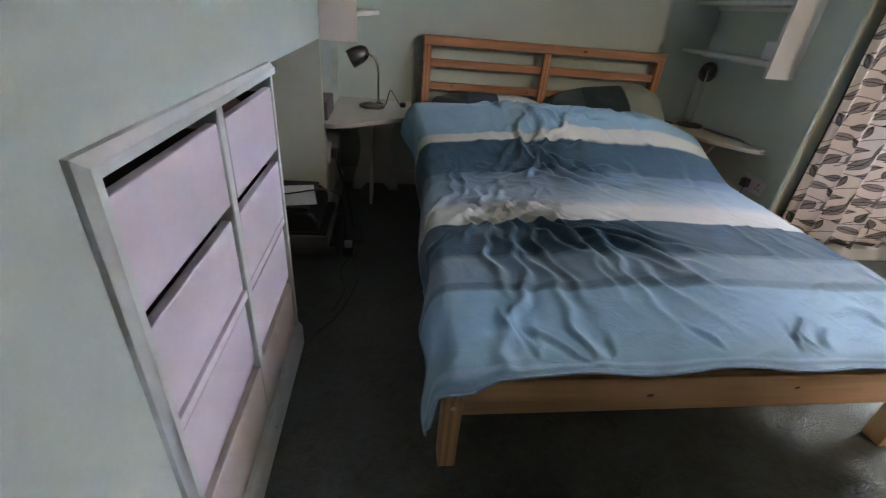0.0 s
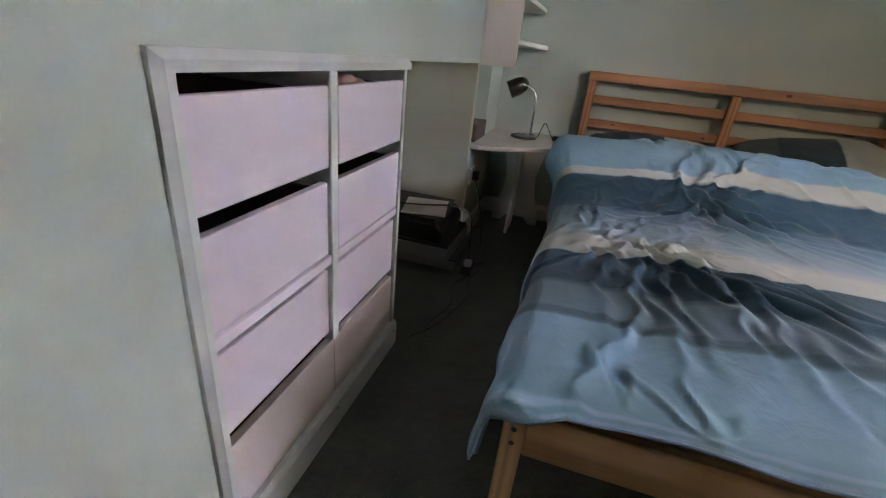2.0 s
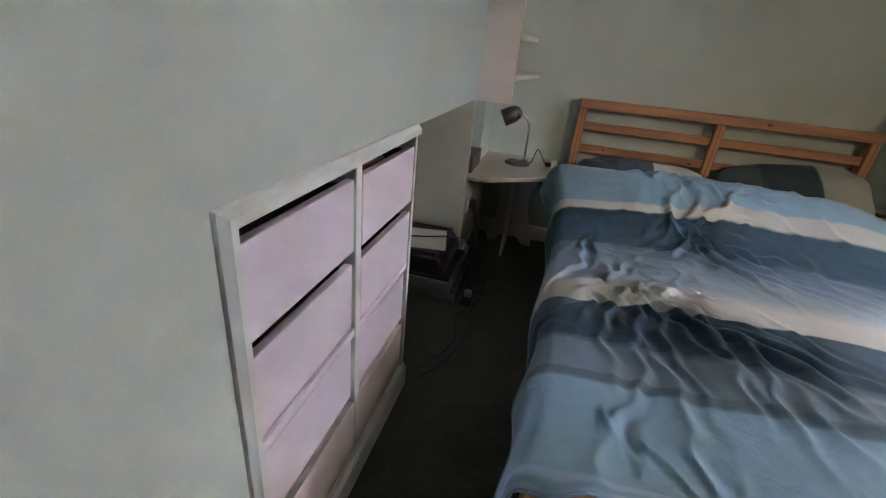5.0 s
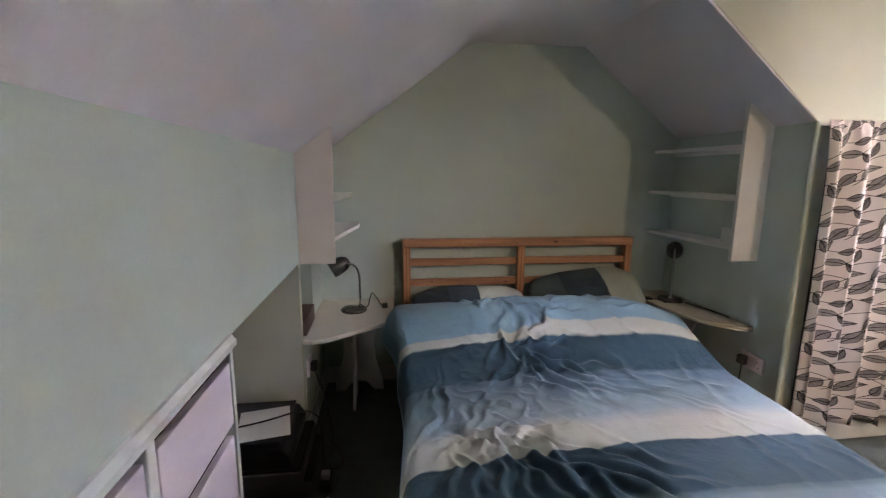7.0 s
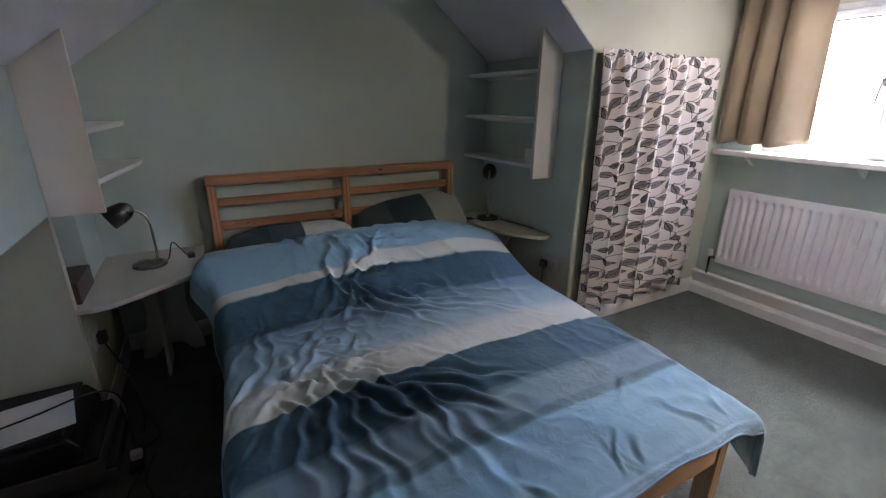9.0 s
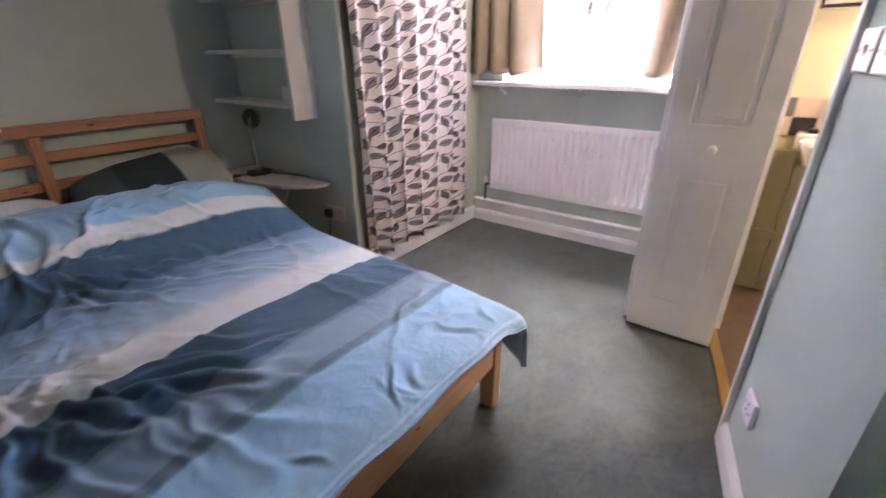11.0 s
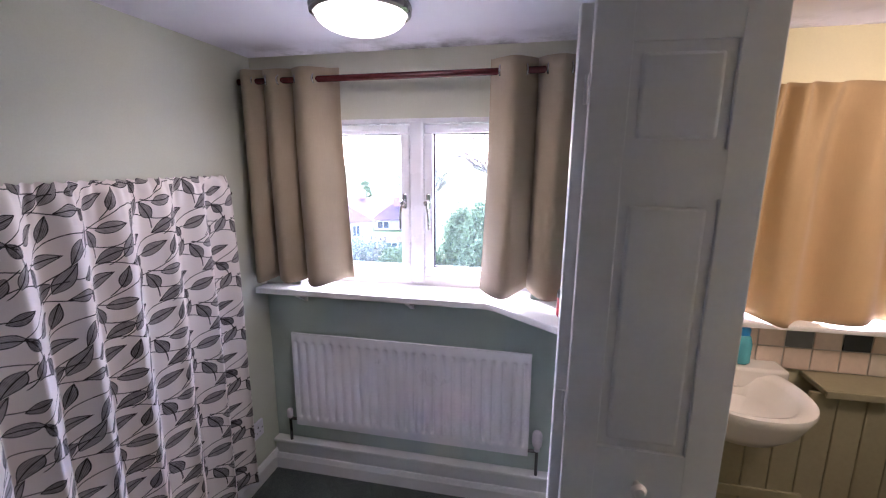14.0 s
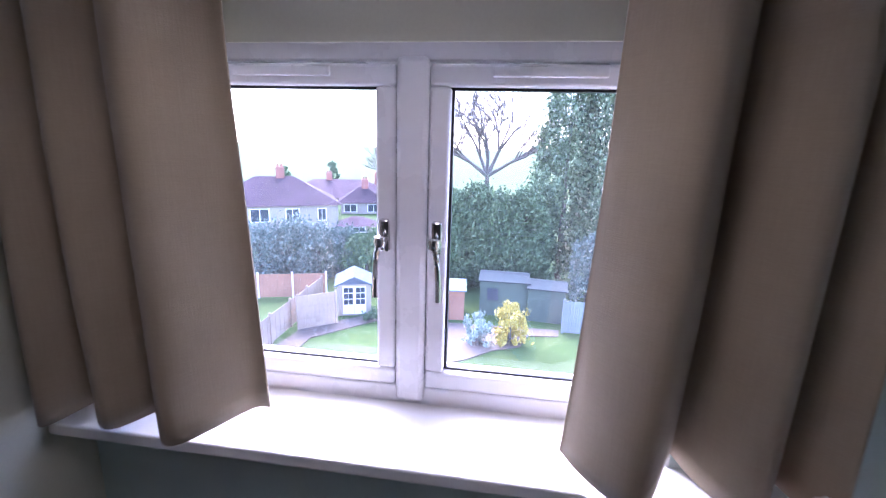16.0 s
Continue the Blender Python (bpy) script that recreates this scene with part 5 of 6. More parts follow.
def corner_table(name, label, top, centre, panel, fin):
    ob = thing(name, label, "bedside table", (centre[0], centre[1], 0))
    bm = bmesh.new()
    prism(bm, [(x, y, ZT - 0.022) for x, y in top], (0, 0, 0.022), 0.004)
    part("tabletop", bm, surface("cream_white_table_paint", (0.66, 0.63, 0.57), 0.22, 0.05, 60, 4.0, 0.04, 0.0005), ob)
    (px0, py0), (px1, py1) = panel
    prof = [(0.02, 0.0), (0.03, 0.06)] + [(0.05 + 0.17 * math.sin(math.pi * min(1, max(0, (z - 0.06) / 0.44))) ** 1.3 * 0.9, z) for z in [0.06 + 0.44 * k / 12 for k in range(13)]] + [(0.0, ZT - 0.0225)]
    ring = [(q, z) for q, z in prof] + [(1 - q, z) for q, z in reversed(prof)] + [(0.80, 0.0), (0.66, 0.05), (0.5, 0.075), (0.34, 0.05), (0.20, 0.0)]
    bm = bmesh.new()
    d = Vector((px1 - px0, py1 - py0, 0))
    nrm = Vector((d.y, -d.x, 0)).normalized() * 0.016
    prism(bm, [(px0 + d.x * q, py0 + d.y * q, z) for q, z in ring], nrm)
    part("back_support", bm, GLOSS, ob, "white shaped support board")
    (qx0, qy0), (qx1, qy1) = fin
    e = Vector((qx1 - qx0, qy1 - qy0, 0))
    en = Vector((e.y, -e.x, 0)).normalized() * 0.016
    ring2 = [(0, 0)] + [(1.0 - 0.35 * math.sin(math.pi * z / 0.52), z) for z in [0.52 * k / 10 for k in range(11)]] + [(0, ZT - 0.0225)]
    bm = bmesh.new()
    prism(bm, [(qx0 + e.x * q, qy0 + e.y * q, z) for q, z in ring2], en)
    part("fin_support", bm, GLOSS, ob, "white shaped support board")
    return ob


corner_table("corner_table", "cream white corner table with shaped supports beside the bed",
             [(XL + 0.002, 2.50), (0.035, 2.49), (0.10, 2.51), (0.385, 2.715), (0.425, 2.775), (0.425, YH - 0.002), (XL + 0.002, YH - 0.002)], (0.2, 2.9), ((0.06, 3.05), (0.36, 3.05)), ((0.2, 3.03), (0.2, 2.80)))
corner_table("corner_table", "cream white tapered table along the knee wall beside the bed",
             [(XK - 0.002, 2.42), (2.225, 2.415), (2.17, 2.44), (2.06, 2.58), (2.01, 2.75), (1.995, YH - 0.002), (XK - 0.002, YH - 0.002)], (2.15, 2.9), ((2.0, 3.06), (2.255, 3.06)), ((2.2, 3.04), (2.2, 2.68)))


def gooseneck_lamp(name, label, at, turn, group, tall=0.0):
    """Desk lamp: round base, bent stem, bullet shade."""
    ob = thing(name, label, "desk lamp", at, turn, group)
    part("base", lathe(bmesh.new(), [(0.072, 0), (0.074, 0.006), (0.070, 0.014), (0.03, 0.02), (0.012, 0.024)], sides=32), BLACKPL if "black" in label else PEWTER, ob, local=True)
    part("stem", tube(bmesh.new(), curve_points([(0.035, 0, 0.015), (0.035, 0, 0.12 + tall / 2), (0.032, 0, 0.205 + tall), (0.012, 0, 0.255 + tall), (-0.03, 0, 0.28 + tall)], 6), 0.006, 10), CHROME, ob, "chrome stem", local=True)
    bm = lathe(bmesh.new(), [(0.046, 0.0), (0.047, 0.003), (0.046, 0.05), (0.038, 0.085), (0.02, 0.105), (0.001, 0.11)], sides=28)
    bmesh.ops.delete(bm, geom=[f for f in bm.faces if len(f.verts) > 8 and f.calc_center_median().z < 0.001], context="FACES")
    bmesh.ops.rotate(bm, verts=bm.verts[:], matrix=Matrix.Rotation(radians(62), 3, "Y"))
    bmesh.ops.translate(bm, verts=bm.verts[:], vec=(-0.118, 0, 0.242 + tall))
    shade = part("shade", bm, BLACKPL if "black" in label else PEWTER, ob, local=True)
    thicken(shade, 0.002)
    part("switch", block(0.03, 0.05, -0.012, 0.012, 0.02, 0.032, 0.003), CHROME, ob, local=True)
    return ob


gooseneck_lamp("desk_lamp", "pewter gooseneck desk lamp with chrome stem on the corner table", (0.195, 2.93, ZT), 12, "desk lamps")
gooseneck_lamp("desk_lamp", "black gooseneck desk lamp with chrome stem on the tapered table", (2.15, 2.93, ZT), 235, "desk lamps", 0.05)
bm = tube(bmesh.new(), curve_points([(0.24, 2.95, ZT + 0.012), (0.27, 2.97, ZT + 0.01), (0.295, 2.98, ZT + 0.085), (0.325, 2.985, ZT + 0.05), (0.35, 2.98, ZT + 0.012), (0.365, 2.97, ZT + 0.012)], 6), 0.003, 6)
box(bm, 0.352, 0.385, 2.95, 2.985, ZT + 0.0005, ZT + 0.026, 0.005)
solid("lamp_flex", bm, BLACKPL, "black lamp flex with an inline switch on the table", "cable")
bm = tube(bmesh.new(), curve_points([(2.12, 2.90, ZT + 0.006), (2.08, 2.87, ZT + 0.004), (2.05, 2.92, ZT + 0.012), (2.02, 2.95, ZT + 0.004)], 6), 0.003, 6)
box(bm, 2.005, 2.04, 2.94, 2.975, ZT + 0.0005, ZT + 0.016, 0.004)
solid("lamp_flex", bm, BLACKPL, "black lamp flex lying on the tapered table", "cable")
bm = tube(bmesh.new(), curve_points([(2.20, 2.86, ZT + 0.004), (2.235, 2.72, ZT + 0.004), (2.25, 2.62, ZT + 0.005), (2.24, 2.56, ZT + 0.008)], 6), 0.003, 6)
solid("lamp_flex", bm, BLACKPL, "black flex running along the tapered table", "cable")
solid("storage_box", block(-0.115, -0.002, 2.552, 2.80, ZT + 0.0005, ZT + 0.085, 0.003), BROWNCARD, "dark brown box lying on the corner table in the niche", "box")

# ---- printer and boxes in the alcove ----
vcr = thing("media_player", "low silver media player on the carpet in the alcove", "media player", (-0.15, 2.33, 0))
part("body", block(-0.38, 0.06, 2.165, 2.495, 0.012, 0.066, 0.004), BLACKPL, vcr)
part("front_trim", block(-0.38, 0.06, 2.157, 2.1645, 0.016, 0.061, 0.002), GREYPL, vcr, "silver front")
for x in (-0.34, 0.02):
    for y in (2.2, 2.46):
        part("foot", rod(bmesh.new(), (x, y, 0), (x, y, 0.012), 0.014), BLACKPL, vcr)
rec = thing("stereo_unit", "dark grey boxy stereo unit stacked under the printer", "stereo", (-0.16, 2.33, 0.0665))
part("body", block(-0.40, 0.03, 2.13, 2.495, 0.0666, 0.128, 0.005), GREYPL, rec)
part("lid", block(-0.395, 0.025, 2.135, 2.49, 0.1285, 0.143, 0.006), BLACKPL, rec)
prt = thing("printer", "black inkjet printer on the stack in the alcove", "printer", (-0.16, 2.32, 0.1436))
bm = bmesh.new()
prism(bm, [(-0.40, 2.14, 0.1437), (-0.01, 2.14, 0.1437), (-0.01, 2.14, 0.195), (-0.04, 2.14, 0.238), (-0.40, 2.14, 0.242)], (0, 0.35, 0), 0.012)
part("body", bm, BLACKPL, prt)
part("scanner_lid", block(-0.39, -0.05, 2.15, 2.485, 0.2425, 0.254, 0.005), BLACKPL, prt)
bm = bmesh.new()
prism(bm, [(-0.22, 2.16, 0.2545), (-0.02, 2.20, 0.2545), (-0.07, 2.43, 0.2545), (-0.27, 2.39, 0.2545)], (0, 0, 0.002))
solid("sheet_of_paper", bm, PAPER, "loose white sheet of paper on the printer", "paper")
bm = tube(bmesh.new(), curve_points([(-0.30, 2.25, 0.261), (-0.15, 2.30, 0.262), (-0.02, 2.36, 0.262), (0.05, 2.40, 0.22), (0.075, 2.38, 0.15), (0.09, 2.32, 0.01)], 7), 0.0035, 6)
solid("printer_cable", bm, BLACKPL, "black cable hanging over the printer", "cable")
for pts in ([(0.09, 1.75, 0.005), (0.12, 1.9, 0.005), (0.09, 2.05, 0.005), (0.13, 2.2, 0.005), (0.11, 2.35, 0.005)],
            [(0.05, 1.62, 0.005), (0.10, 1.70, 0.005), (0.14, 1.82, 0.005), (0.17, 2.0, 0.005), (0.14, 2.12, 0.005), (0.16, 2.25, 0.005)],
            [(0.11, 2.28, 0.005), (0.17, 2.35, 0.005), (0.14, 2.45, 0.005), (0.10, 2.52, 0.005)]):
    solid("floor_cable", tube(bmesh.new(), curve_points(pts, 7), 0.004, 6), BLACKPL, "black cable lying loose on the carpet", "cable", "loose cables")
strip = thing("extension_lead", "black extension lead with a white plug on the carpet", "extension lead", (0.11, 2.24, 0))
part("body", block(0.085, 0.135, 2.17, 2.29, 0.0005, 0.03, 0.005), BLACKPL, strip)
part("plug", block(0.092, 0.128, 2.20, 2.235, 0.0305, 0.06, 0.005), SOCKETPL, strip, "white plug")

# ---- bathroom ----
basin = thing("wash_basin", "white ceramic wash basin with a chrome tap", "wash basin", (3.25, 0.10, 0.6))
rings = []
bm = bmesh.new()
cx, cy = 3.30, 0.17
for rx, rr, z, back in ((0.05, 0.08, 0.64, 0.0), (0.13, 0.17, 0.66, 0.0), (0.19, 0.235, 0.72, 0.0), (0.215, 0.265, 0.775, 0), (0.225, 0.28, 0.80, 0), (0.222, 0.278, 0.812, 0), (0.20, 0.255, 0.812, 0.0), (0.165, 0.215, 0.795, 0), (0.13, 0.165, 0.72, 0), (0.05, 0.07, 0.685, 0), (0.012, 0.012, 0.68, 0)):
    ring = []
    for k in range(40):
        a = 2 * math.pi * k / 40
        px, py = math.cos(a), math.sin(a)
        sx = rx * (abs(px) ** 0.85 * (1 if px > 0 else -1))
        if px > 0:
            sx = min(sx, 0.20)
        ring.append(bm.verts.new((cx + sx, cy + 0.74 * rr * abs(py) ** 0.9 * (1 if py > 0 else -1), z)))
    rings.append(ring)
for low, high in zip(rings, rings[1:]):
    for k in range(40):
        bm.faces.new((low[k], low[(k + 1) % 40], high[(k + 1) % 40], high[k]))
bm.faces.new(rings[0][::-1])
bm.faces.new(rings[-1])
bmesh.ops.recalc_face_normals(bm, faces=bm.faces[:])
part("bowl", bm, CERAMIC, basin)
part("tap_ledge", block(3.43, 3.535, -0.05, 0.39, 0.745, 0.83, 0.012, 3), CERAMIC, basin)
part("overflow", rod(bmesh.new(), (3.455, 0.17, 0.765), (3.426, 0.17, 0.768), 0.012), PEWTER, basin, "dark overflow hole")
tap = bmesh.new()
rod(tap, (3.475, 0.17, 0.83), (3.475, 0.17, 0.885), 0.02, 0.016)
tube(tap, curve_points([(3.475, 0.17, 0.87), (3.45, 0.17, 0.90), (3.40, 0.17, 0.895), (3.375, 0.17, 0.87)], 5), 0.011, 10)
rod(tap, (3.475, 0.17, 0.885), (3.475, 0.17, 0.93), 0.012, 0.016)
for s in (-1, 1):
    rod(tap, (3.475, 0.17, 0.915), (3.475, 0.17 + s * 0.04, 0.92), 0.006)
part("tap", tap, CHROME, basin, "chrome mixer tap")
soap = thing("soap_dispenser", "blue liquid soap bottle with a blue cap on the basin ledge", "soap bottle", (3.49, 0.105, 0.8305))
part("bottle", lathe(bmesh.new(), [(0.03, 0), (0.036, 0.006), (0.037, 0.08), (0.03, 0.11), (0.022, 0.118)], (3.49, 0.105, 0.8306), 24), surface("turquoise_soap", (0.10, 0.42, 0.50), 0.2, 0.08, 30, 8, 0.0), soap)
part("cap", lathe(bmesh.new(), [(0.026, 0.118), (0.027, 0.14), (0.022, 0.148), (0.008, 0.15), (0.008, 0.165)], (3.49, 0.105, 0.8306), 24), surface("bright_blue_plastic", (0.02, 0.30, 0.75), 0.3, 0.06, 30, 8, 0.0), soap, "bright blue cap")
solid("soap_dish", block(3.45, 3.51, 0.28, 0.35, 0.8305, 0.85, 0.006), BLACKPL, "small dark soap dish on the basin", "soap dish")

# boarded cupboard under and beside the basin
cup = thing("boarded_boxing", "olive cream tongue-and-groove boxing round the basin", "boxing", (3.40, -0.2, 0))
y = -0.94
k = 0
while y < 0.54:
    part("board", block(3.395, 3.412, y, y + 0.0905, 0.0, 0.775 if y <= -0.16 else 0.64 if abs(y + 0.045 - 0.17) < 0.13 else 0.69 if abs(y + 0.045 - 0.17) < 0.19 else 0.752, 0.004), GREENBOARD, cup)
    y += 0.093
part("rail", block(3.385, 3.3945, -0.13, 0.53, 0.30, 0.345, 0.003), GREENBOARD, cup)
part("top", block(3.37, 3.538, -0.94, -0.135, 0.776, 0.80, 0.005), GREENBOARD, cup)
part("edge_trim", block(3.36, 3.3695, -0.94, -0.135, 0.772, 0.80, 0.003), GREENBOARD, cup)

# tiled splashback
tile_cols = [(0.72, 0.58, 0.48), (0.07, 0.10, 0.10), (0.20, 0.21, 0.22), (0.70, 0.57, 0.47), (0.03, 0.033, 0.036), (0.62, 0.55, 0.47)]
tile_mats = [surface("glazed_tile_" + n, c, 0.15, 0.06, 30, 7.0, 0.02) for n, c in zip(("peach", "green", "grey", "cream", "black", "sand"), tile_cols)]
grout = structure("wall_splashback", block(3.531, XW - 0.001, -0.95, 0.58, 0.80, 0.985), surface("grey_grout", (0.55, 0.52, 0.48), 0.8), "tiled splashback with peach, grey and black tiles", "tiles")
pick = random.Random(5)
tile_mesh = {}
for col in range(15):
    for row in range(2):
        which = pick.choice((0, 1, 2, 3, 0, 4, 5)) if (col + row) % 2 else pick.choice((0, 3, 5))
        if which not in tile_mesh:
            bm = block(-0.006, 0.0, 0.0, 0.093, 0.0, 0.088, 0.0015, 1)
            me = bpy.data.meshes.new("tile")
            bm.to_mesh(me)
            bm.free()
            me.materials.append(tile_mats[which])
            tile_mesh[which] = me
        t_ob = new("tile", tile_mesh[which])
        t_ob.parent = grout
        t_ob.location = (3.531, -0.94 + col * 0.0975, 0.804 + row * 0.0915)
structure("trim_bathroom_sill", block(3.44, 3.66, BWIN[0] + 0.003, BWIN[1] - 0.003, 0.992, 1.012, 0.004), GLOSS, "white gloss bathroom window sill", "window sill")

bc = thing("bathroom_curtain", "gold pleated bathroom window curtain", "curtain", (3.47, -0.25, 1.0))
rows, cols = 30, 260


def bath_place(i, j):
    v, u = i / (rows - 1), j / (cols - 1)
    ph = u * 2 * math.pi * 5 + 1.1 * math.sin(u * 7) + 0.5 * noise.noise((u * 3, v * 1.5, 9.0))
    head = math.exp(-v * 4.5)
    yy = 0.238 - 1.03 * u
    pleat = math.sin(u * 95 + 5 * math.sin(u * 9) + 3 * noise.noise((u * 6, v * 1.0, 2.0)))
    xx = 3.47 - (0.036 + 0.014 * v) * math.sin(ph) * (1 - head) + 0.016 * pleat * head + 0.006 * pleat * (1 - v) + 0.008 * noise.noise((u * 11, v * 2.5, 5.0))
    return (xx - 3.47, yy + 0.25, 1.885 - 0.865 * v + 0.006 * pleat * math.exp(-v * 30) + 0.018 * v * math.sin(ph * 0.5) - 1.0)


drape = new("drape", grid_mesh("drape", rows, cols, bath_place, lambda i, j: (j / cols, i / rows), BATHCURTAIN))
drape.parent = bc
thicken(drape, 0.003)
bm = bmesh.new()
rod(bm, (3.500, 0.33, 1.868), (3.500, -0.85, 1.868), 0.005)
for yy in (0.32, -0.84):
    rod(bm, (3.500, yy, 1.868), (XW, yy, 1.868), 0.004)
part("curtain_rail", bm, CHROME, bc)
bm_cab = thing("mirror_cabinet", "small mirrored bathroom cabinet with a dark edge on the wall", "cabinet", (3.49, 0.35, 1.36))
part("body", block(3.44, XW - 0.001, 0.252, 0.448, 1.36, 1.83, 0.003), GLOSS, bm_cab)
part("door_frame", block(3.428, 3.4395, 0.25, 0.45, 1.358, 1.832, 0.003), BLACKPL, bm_cab, "thin black frame")
part("mirror_glass", block(3.4245, 3.4278, 0.262, 0.438, 1.372, 1.818, 0.001), MIRROR, bm_cab, "mirror door")
bl = thing("bathroom_light", "round glowing bathroom ceiling light", "ceiling light", (2.75, -0.3, ZC))
part("base", lathe(bmesh.new(), [(0.11, 0), (0.11, -0.02)], (2.75, -0.3, ZC), 32), GLOSS, bl)
part("diffuser", lathe(bmesh.new(), [(0.10 * math.cos(a), -0.021 - 0.04 * math.sin(a)) for a in [k * math.pi / 2 / 8 for k in range(9)]], (2.75, -0.3, ZC), 32), m_dome, bl)

# ---- garden and houses beyond the window ----
GZ = -7.4
LAWN = surface("lawn_grass", (0.062, 0.095, 0.03), 0.95, 0.25, 14.0, 0.35, 0.4, 0.03, 0.0, 0.1)
EARTH = surface("bare_earth", (0.13, 0.10, 0.075), 0.95, 0.3, 3, 0.3, 0.5, 0.05)
FENCE = surface("red_brown_fence", (0.30, 0.15, 0.09), 0.8, 0.2, 8, 0.7, 0.2, 0.01)
FENCEPALE = surface("pale_fence", (0.32, 0.24, 0.18), 0.8, 0.2, 8, 0.7, 0.2, 0.01)
SHEDGREEN = surface("grey_green_shed", (0.075, 0.10, 0.07), 0.8, 0.15, 8, 0.7, 0.2, 0.01)
ROOF = surface("slate_brown_roof", (0.06, 0.042, 0.047), 0.95, 0.25, 6, 0.6, 0.3, 0.03, 0.0, 0.08)
RENDERWALL = surface("cream_house_render", (0.34, 0.29, 0.24), 0.9, 0.1, 5, 0.5, 0.2, 0.02)
BRICK = surface("red_brick", (0.30, 0.12, 0.085), 0.9, 0.2, 10, 0.8, 0.3, 0.02)
DARKGLASS = surface("dark_house_window", (0.05, 0.06, 0.07), 0.15, 0.1, 3, 1, 0.0)
BARK = surface("grey_brown_bark", (0.12, 0.10, 0.085), 0.95, 0.3, 14, 2, 0.6, 0.03)
CONIFER = foliage("conifer_green", (0.014, 0.034, 0.014), (0.17, 0.235, 0.11))
IVY = foliage("ivy_green", (0.014, 0.034, 0.016), (0.19, 0.25, 0.13))
SHRUB = foliage("grey_green_shrub", (0.07, 0.10, 0.08), (0.20, 0.24, 0.19))
YELLOW = foliage("yellow_shrub", (0.35, 0.28, 0.05), (0.62, 0.52, 0.14))
PALESHRUB = foliage("pale_grey_shrub", (0.18, 0.24, 0.20), (0.40, 0.45, 0.38))

EYE16 = Vector((2.744, 1.286, 1.626))


def out_at(azimuth, distance, z=GZ):
    """A place outside by its bearing from the window, degrees towards +y from +x."""
    a = radians(azimuth)
    return Vector((EYE16.x + distance * math.cos(a), EYE16.y + distance * math.sin(a), z))


bm = bmesh.new()
prism(bm, [(4.3, -900, GZ), (1500, -900, GZ), (1500, 900, GZ), (4.3, 900, GZ)], (0, 0, -0.5))
structure("ground", bm, LAWN, "bright green lawn of the back gardens", "ground")
structure("wall_outside", block(3.77, 4.2, -6, 8, GZ, -0.1), BRICK, "brick outer wall of the house below the window")


def clump(name, label, category, at, radius, height, count, leaf, material, seed, taper=1.0, trunk=True):
    """A plant as a trunk and a crown of many small tilted leaf blades with an uneven outline."""
    r = random.Random(seed)
    ob = thing(name, label, category, at)
    if trunk:
        part("trunk", rod(bmesh.new(), (0, 0, 0), (0, 0, height * 0.8), radius * 0.09 + 0.03, 0.02, 8), BARK, ob, local=True)
    verts, faces = [], []
    # tufts of leaves scattered over the plant's outline
    tufts = []
    for _ in range(max(24, count // 70)):
        h = r.random() ** 0.9
        wide = radius * ((1 - h) ** 0.75 * taper + (1 - taper) * math.sin(math.pi * min(0.96, 0.14 + 0.82 * h)) ** 0.5)
        a = r.random() * 2 * math.pi
        q = wide * r.uniform(0.45, 1.02)
        tufts.append((Vector((q * math.cos(a), q * math.sin(a), 0.05 * height + 0.9 * height * h)), radius * r.uniform(0.12, 0.34)))
    for n in range(count):
        c0, size = tufts[n % len(tufts)]
        c = c0 + Vector((r.gauss(0, size * 0.5), r.gauss(0, size * 0.5), r.gauss(0, size * 0.62)))
        c.z = max(0.02, c.z)
        e = Euler((r.uniform(-1.5, 1.5), r.uniform(-1.5, 1.5), r.uniform(0, 6.28)))
        s = leaf * r.uniform(0.5, 1.4)
        k = len(verts)
        for p in ((-s, 0, 0), (0, -s * 0.45, s * 0.2), (s, 0, 0), (0, s * 0.45, s * 0.2)):
            verts.append(tuple(c + e.to_matrix() @ Vector(p)))
        faces.append((k, k + 1, k + 2, k + 3))
    me = bpy.data.meshes.new("crown")
    me.from_pydata(verts, [], faces)
    me.materials.append(material)
    crown = new("crown", me)
    crown.parent = ob
    return ob


def bare_tree(at, height, seed):
    r = random.Random(seed)
    ob = thing("bare_tree", "bare winter tree with many fine twigs", "tree", at)
    trunk, limbs = bmesh.new(), bmesh.new()

    def grow(bm, a, d, length, rad, depth):
        b = a + d * length
        rod(bm, a, b, rad, rad * 0.68, 6 if depth < 3 else 4)
        if depth >= 6:
            return
        if depth == 0:
            # five main limbs fork low and spread wide
            for side, up, size in ((0.80, 0.60, 0.42), (0.40, 0.92, 0.52), (0.02, 1.0, 0.40), (-0.38, 0.93, 0.52), (-0.85, 0.55, 0.40)):
                grow(limbs, b - d * 0.1, Vector((r.uniform(-0.3, 0.3), side, up)).normalized(), length * size, rad * 0.55, 1)
            return
        for _ in range(3 if depth < 5 else 2):
            nd = (d + Vector((r.uniform(-0.8, 0.8), r.uniform(-0.8, 0.8), r.uniform(-0.1, 0.45)))).normalized()
            grow(limbs, a + d * length * r.uniform(0.5, 1.0), nd, length * r.uniform(0.68, 0.9), max(0.022, rad * 0.68), depth + 1)

    grow(trunk, Vector((0, 0, 0)), Vector((0.03, 0, 1)).normalized(), height * 0.33, height * 0.018, 0)
    part("trunk", trunk, BARK, ob, local=True)
    part("branches", limbs, BARK, ob, local=True)


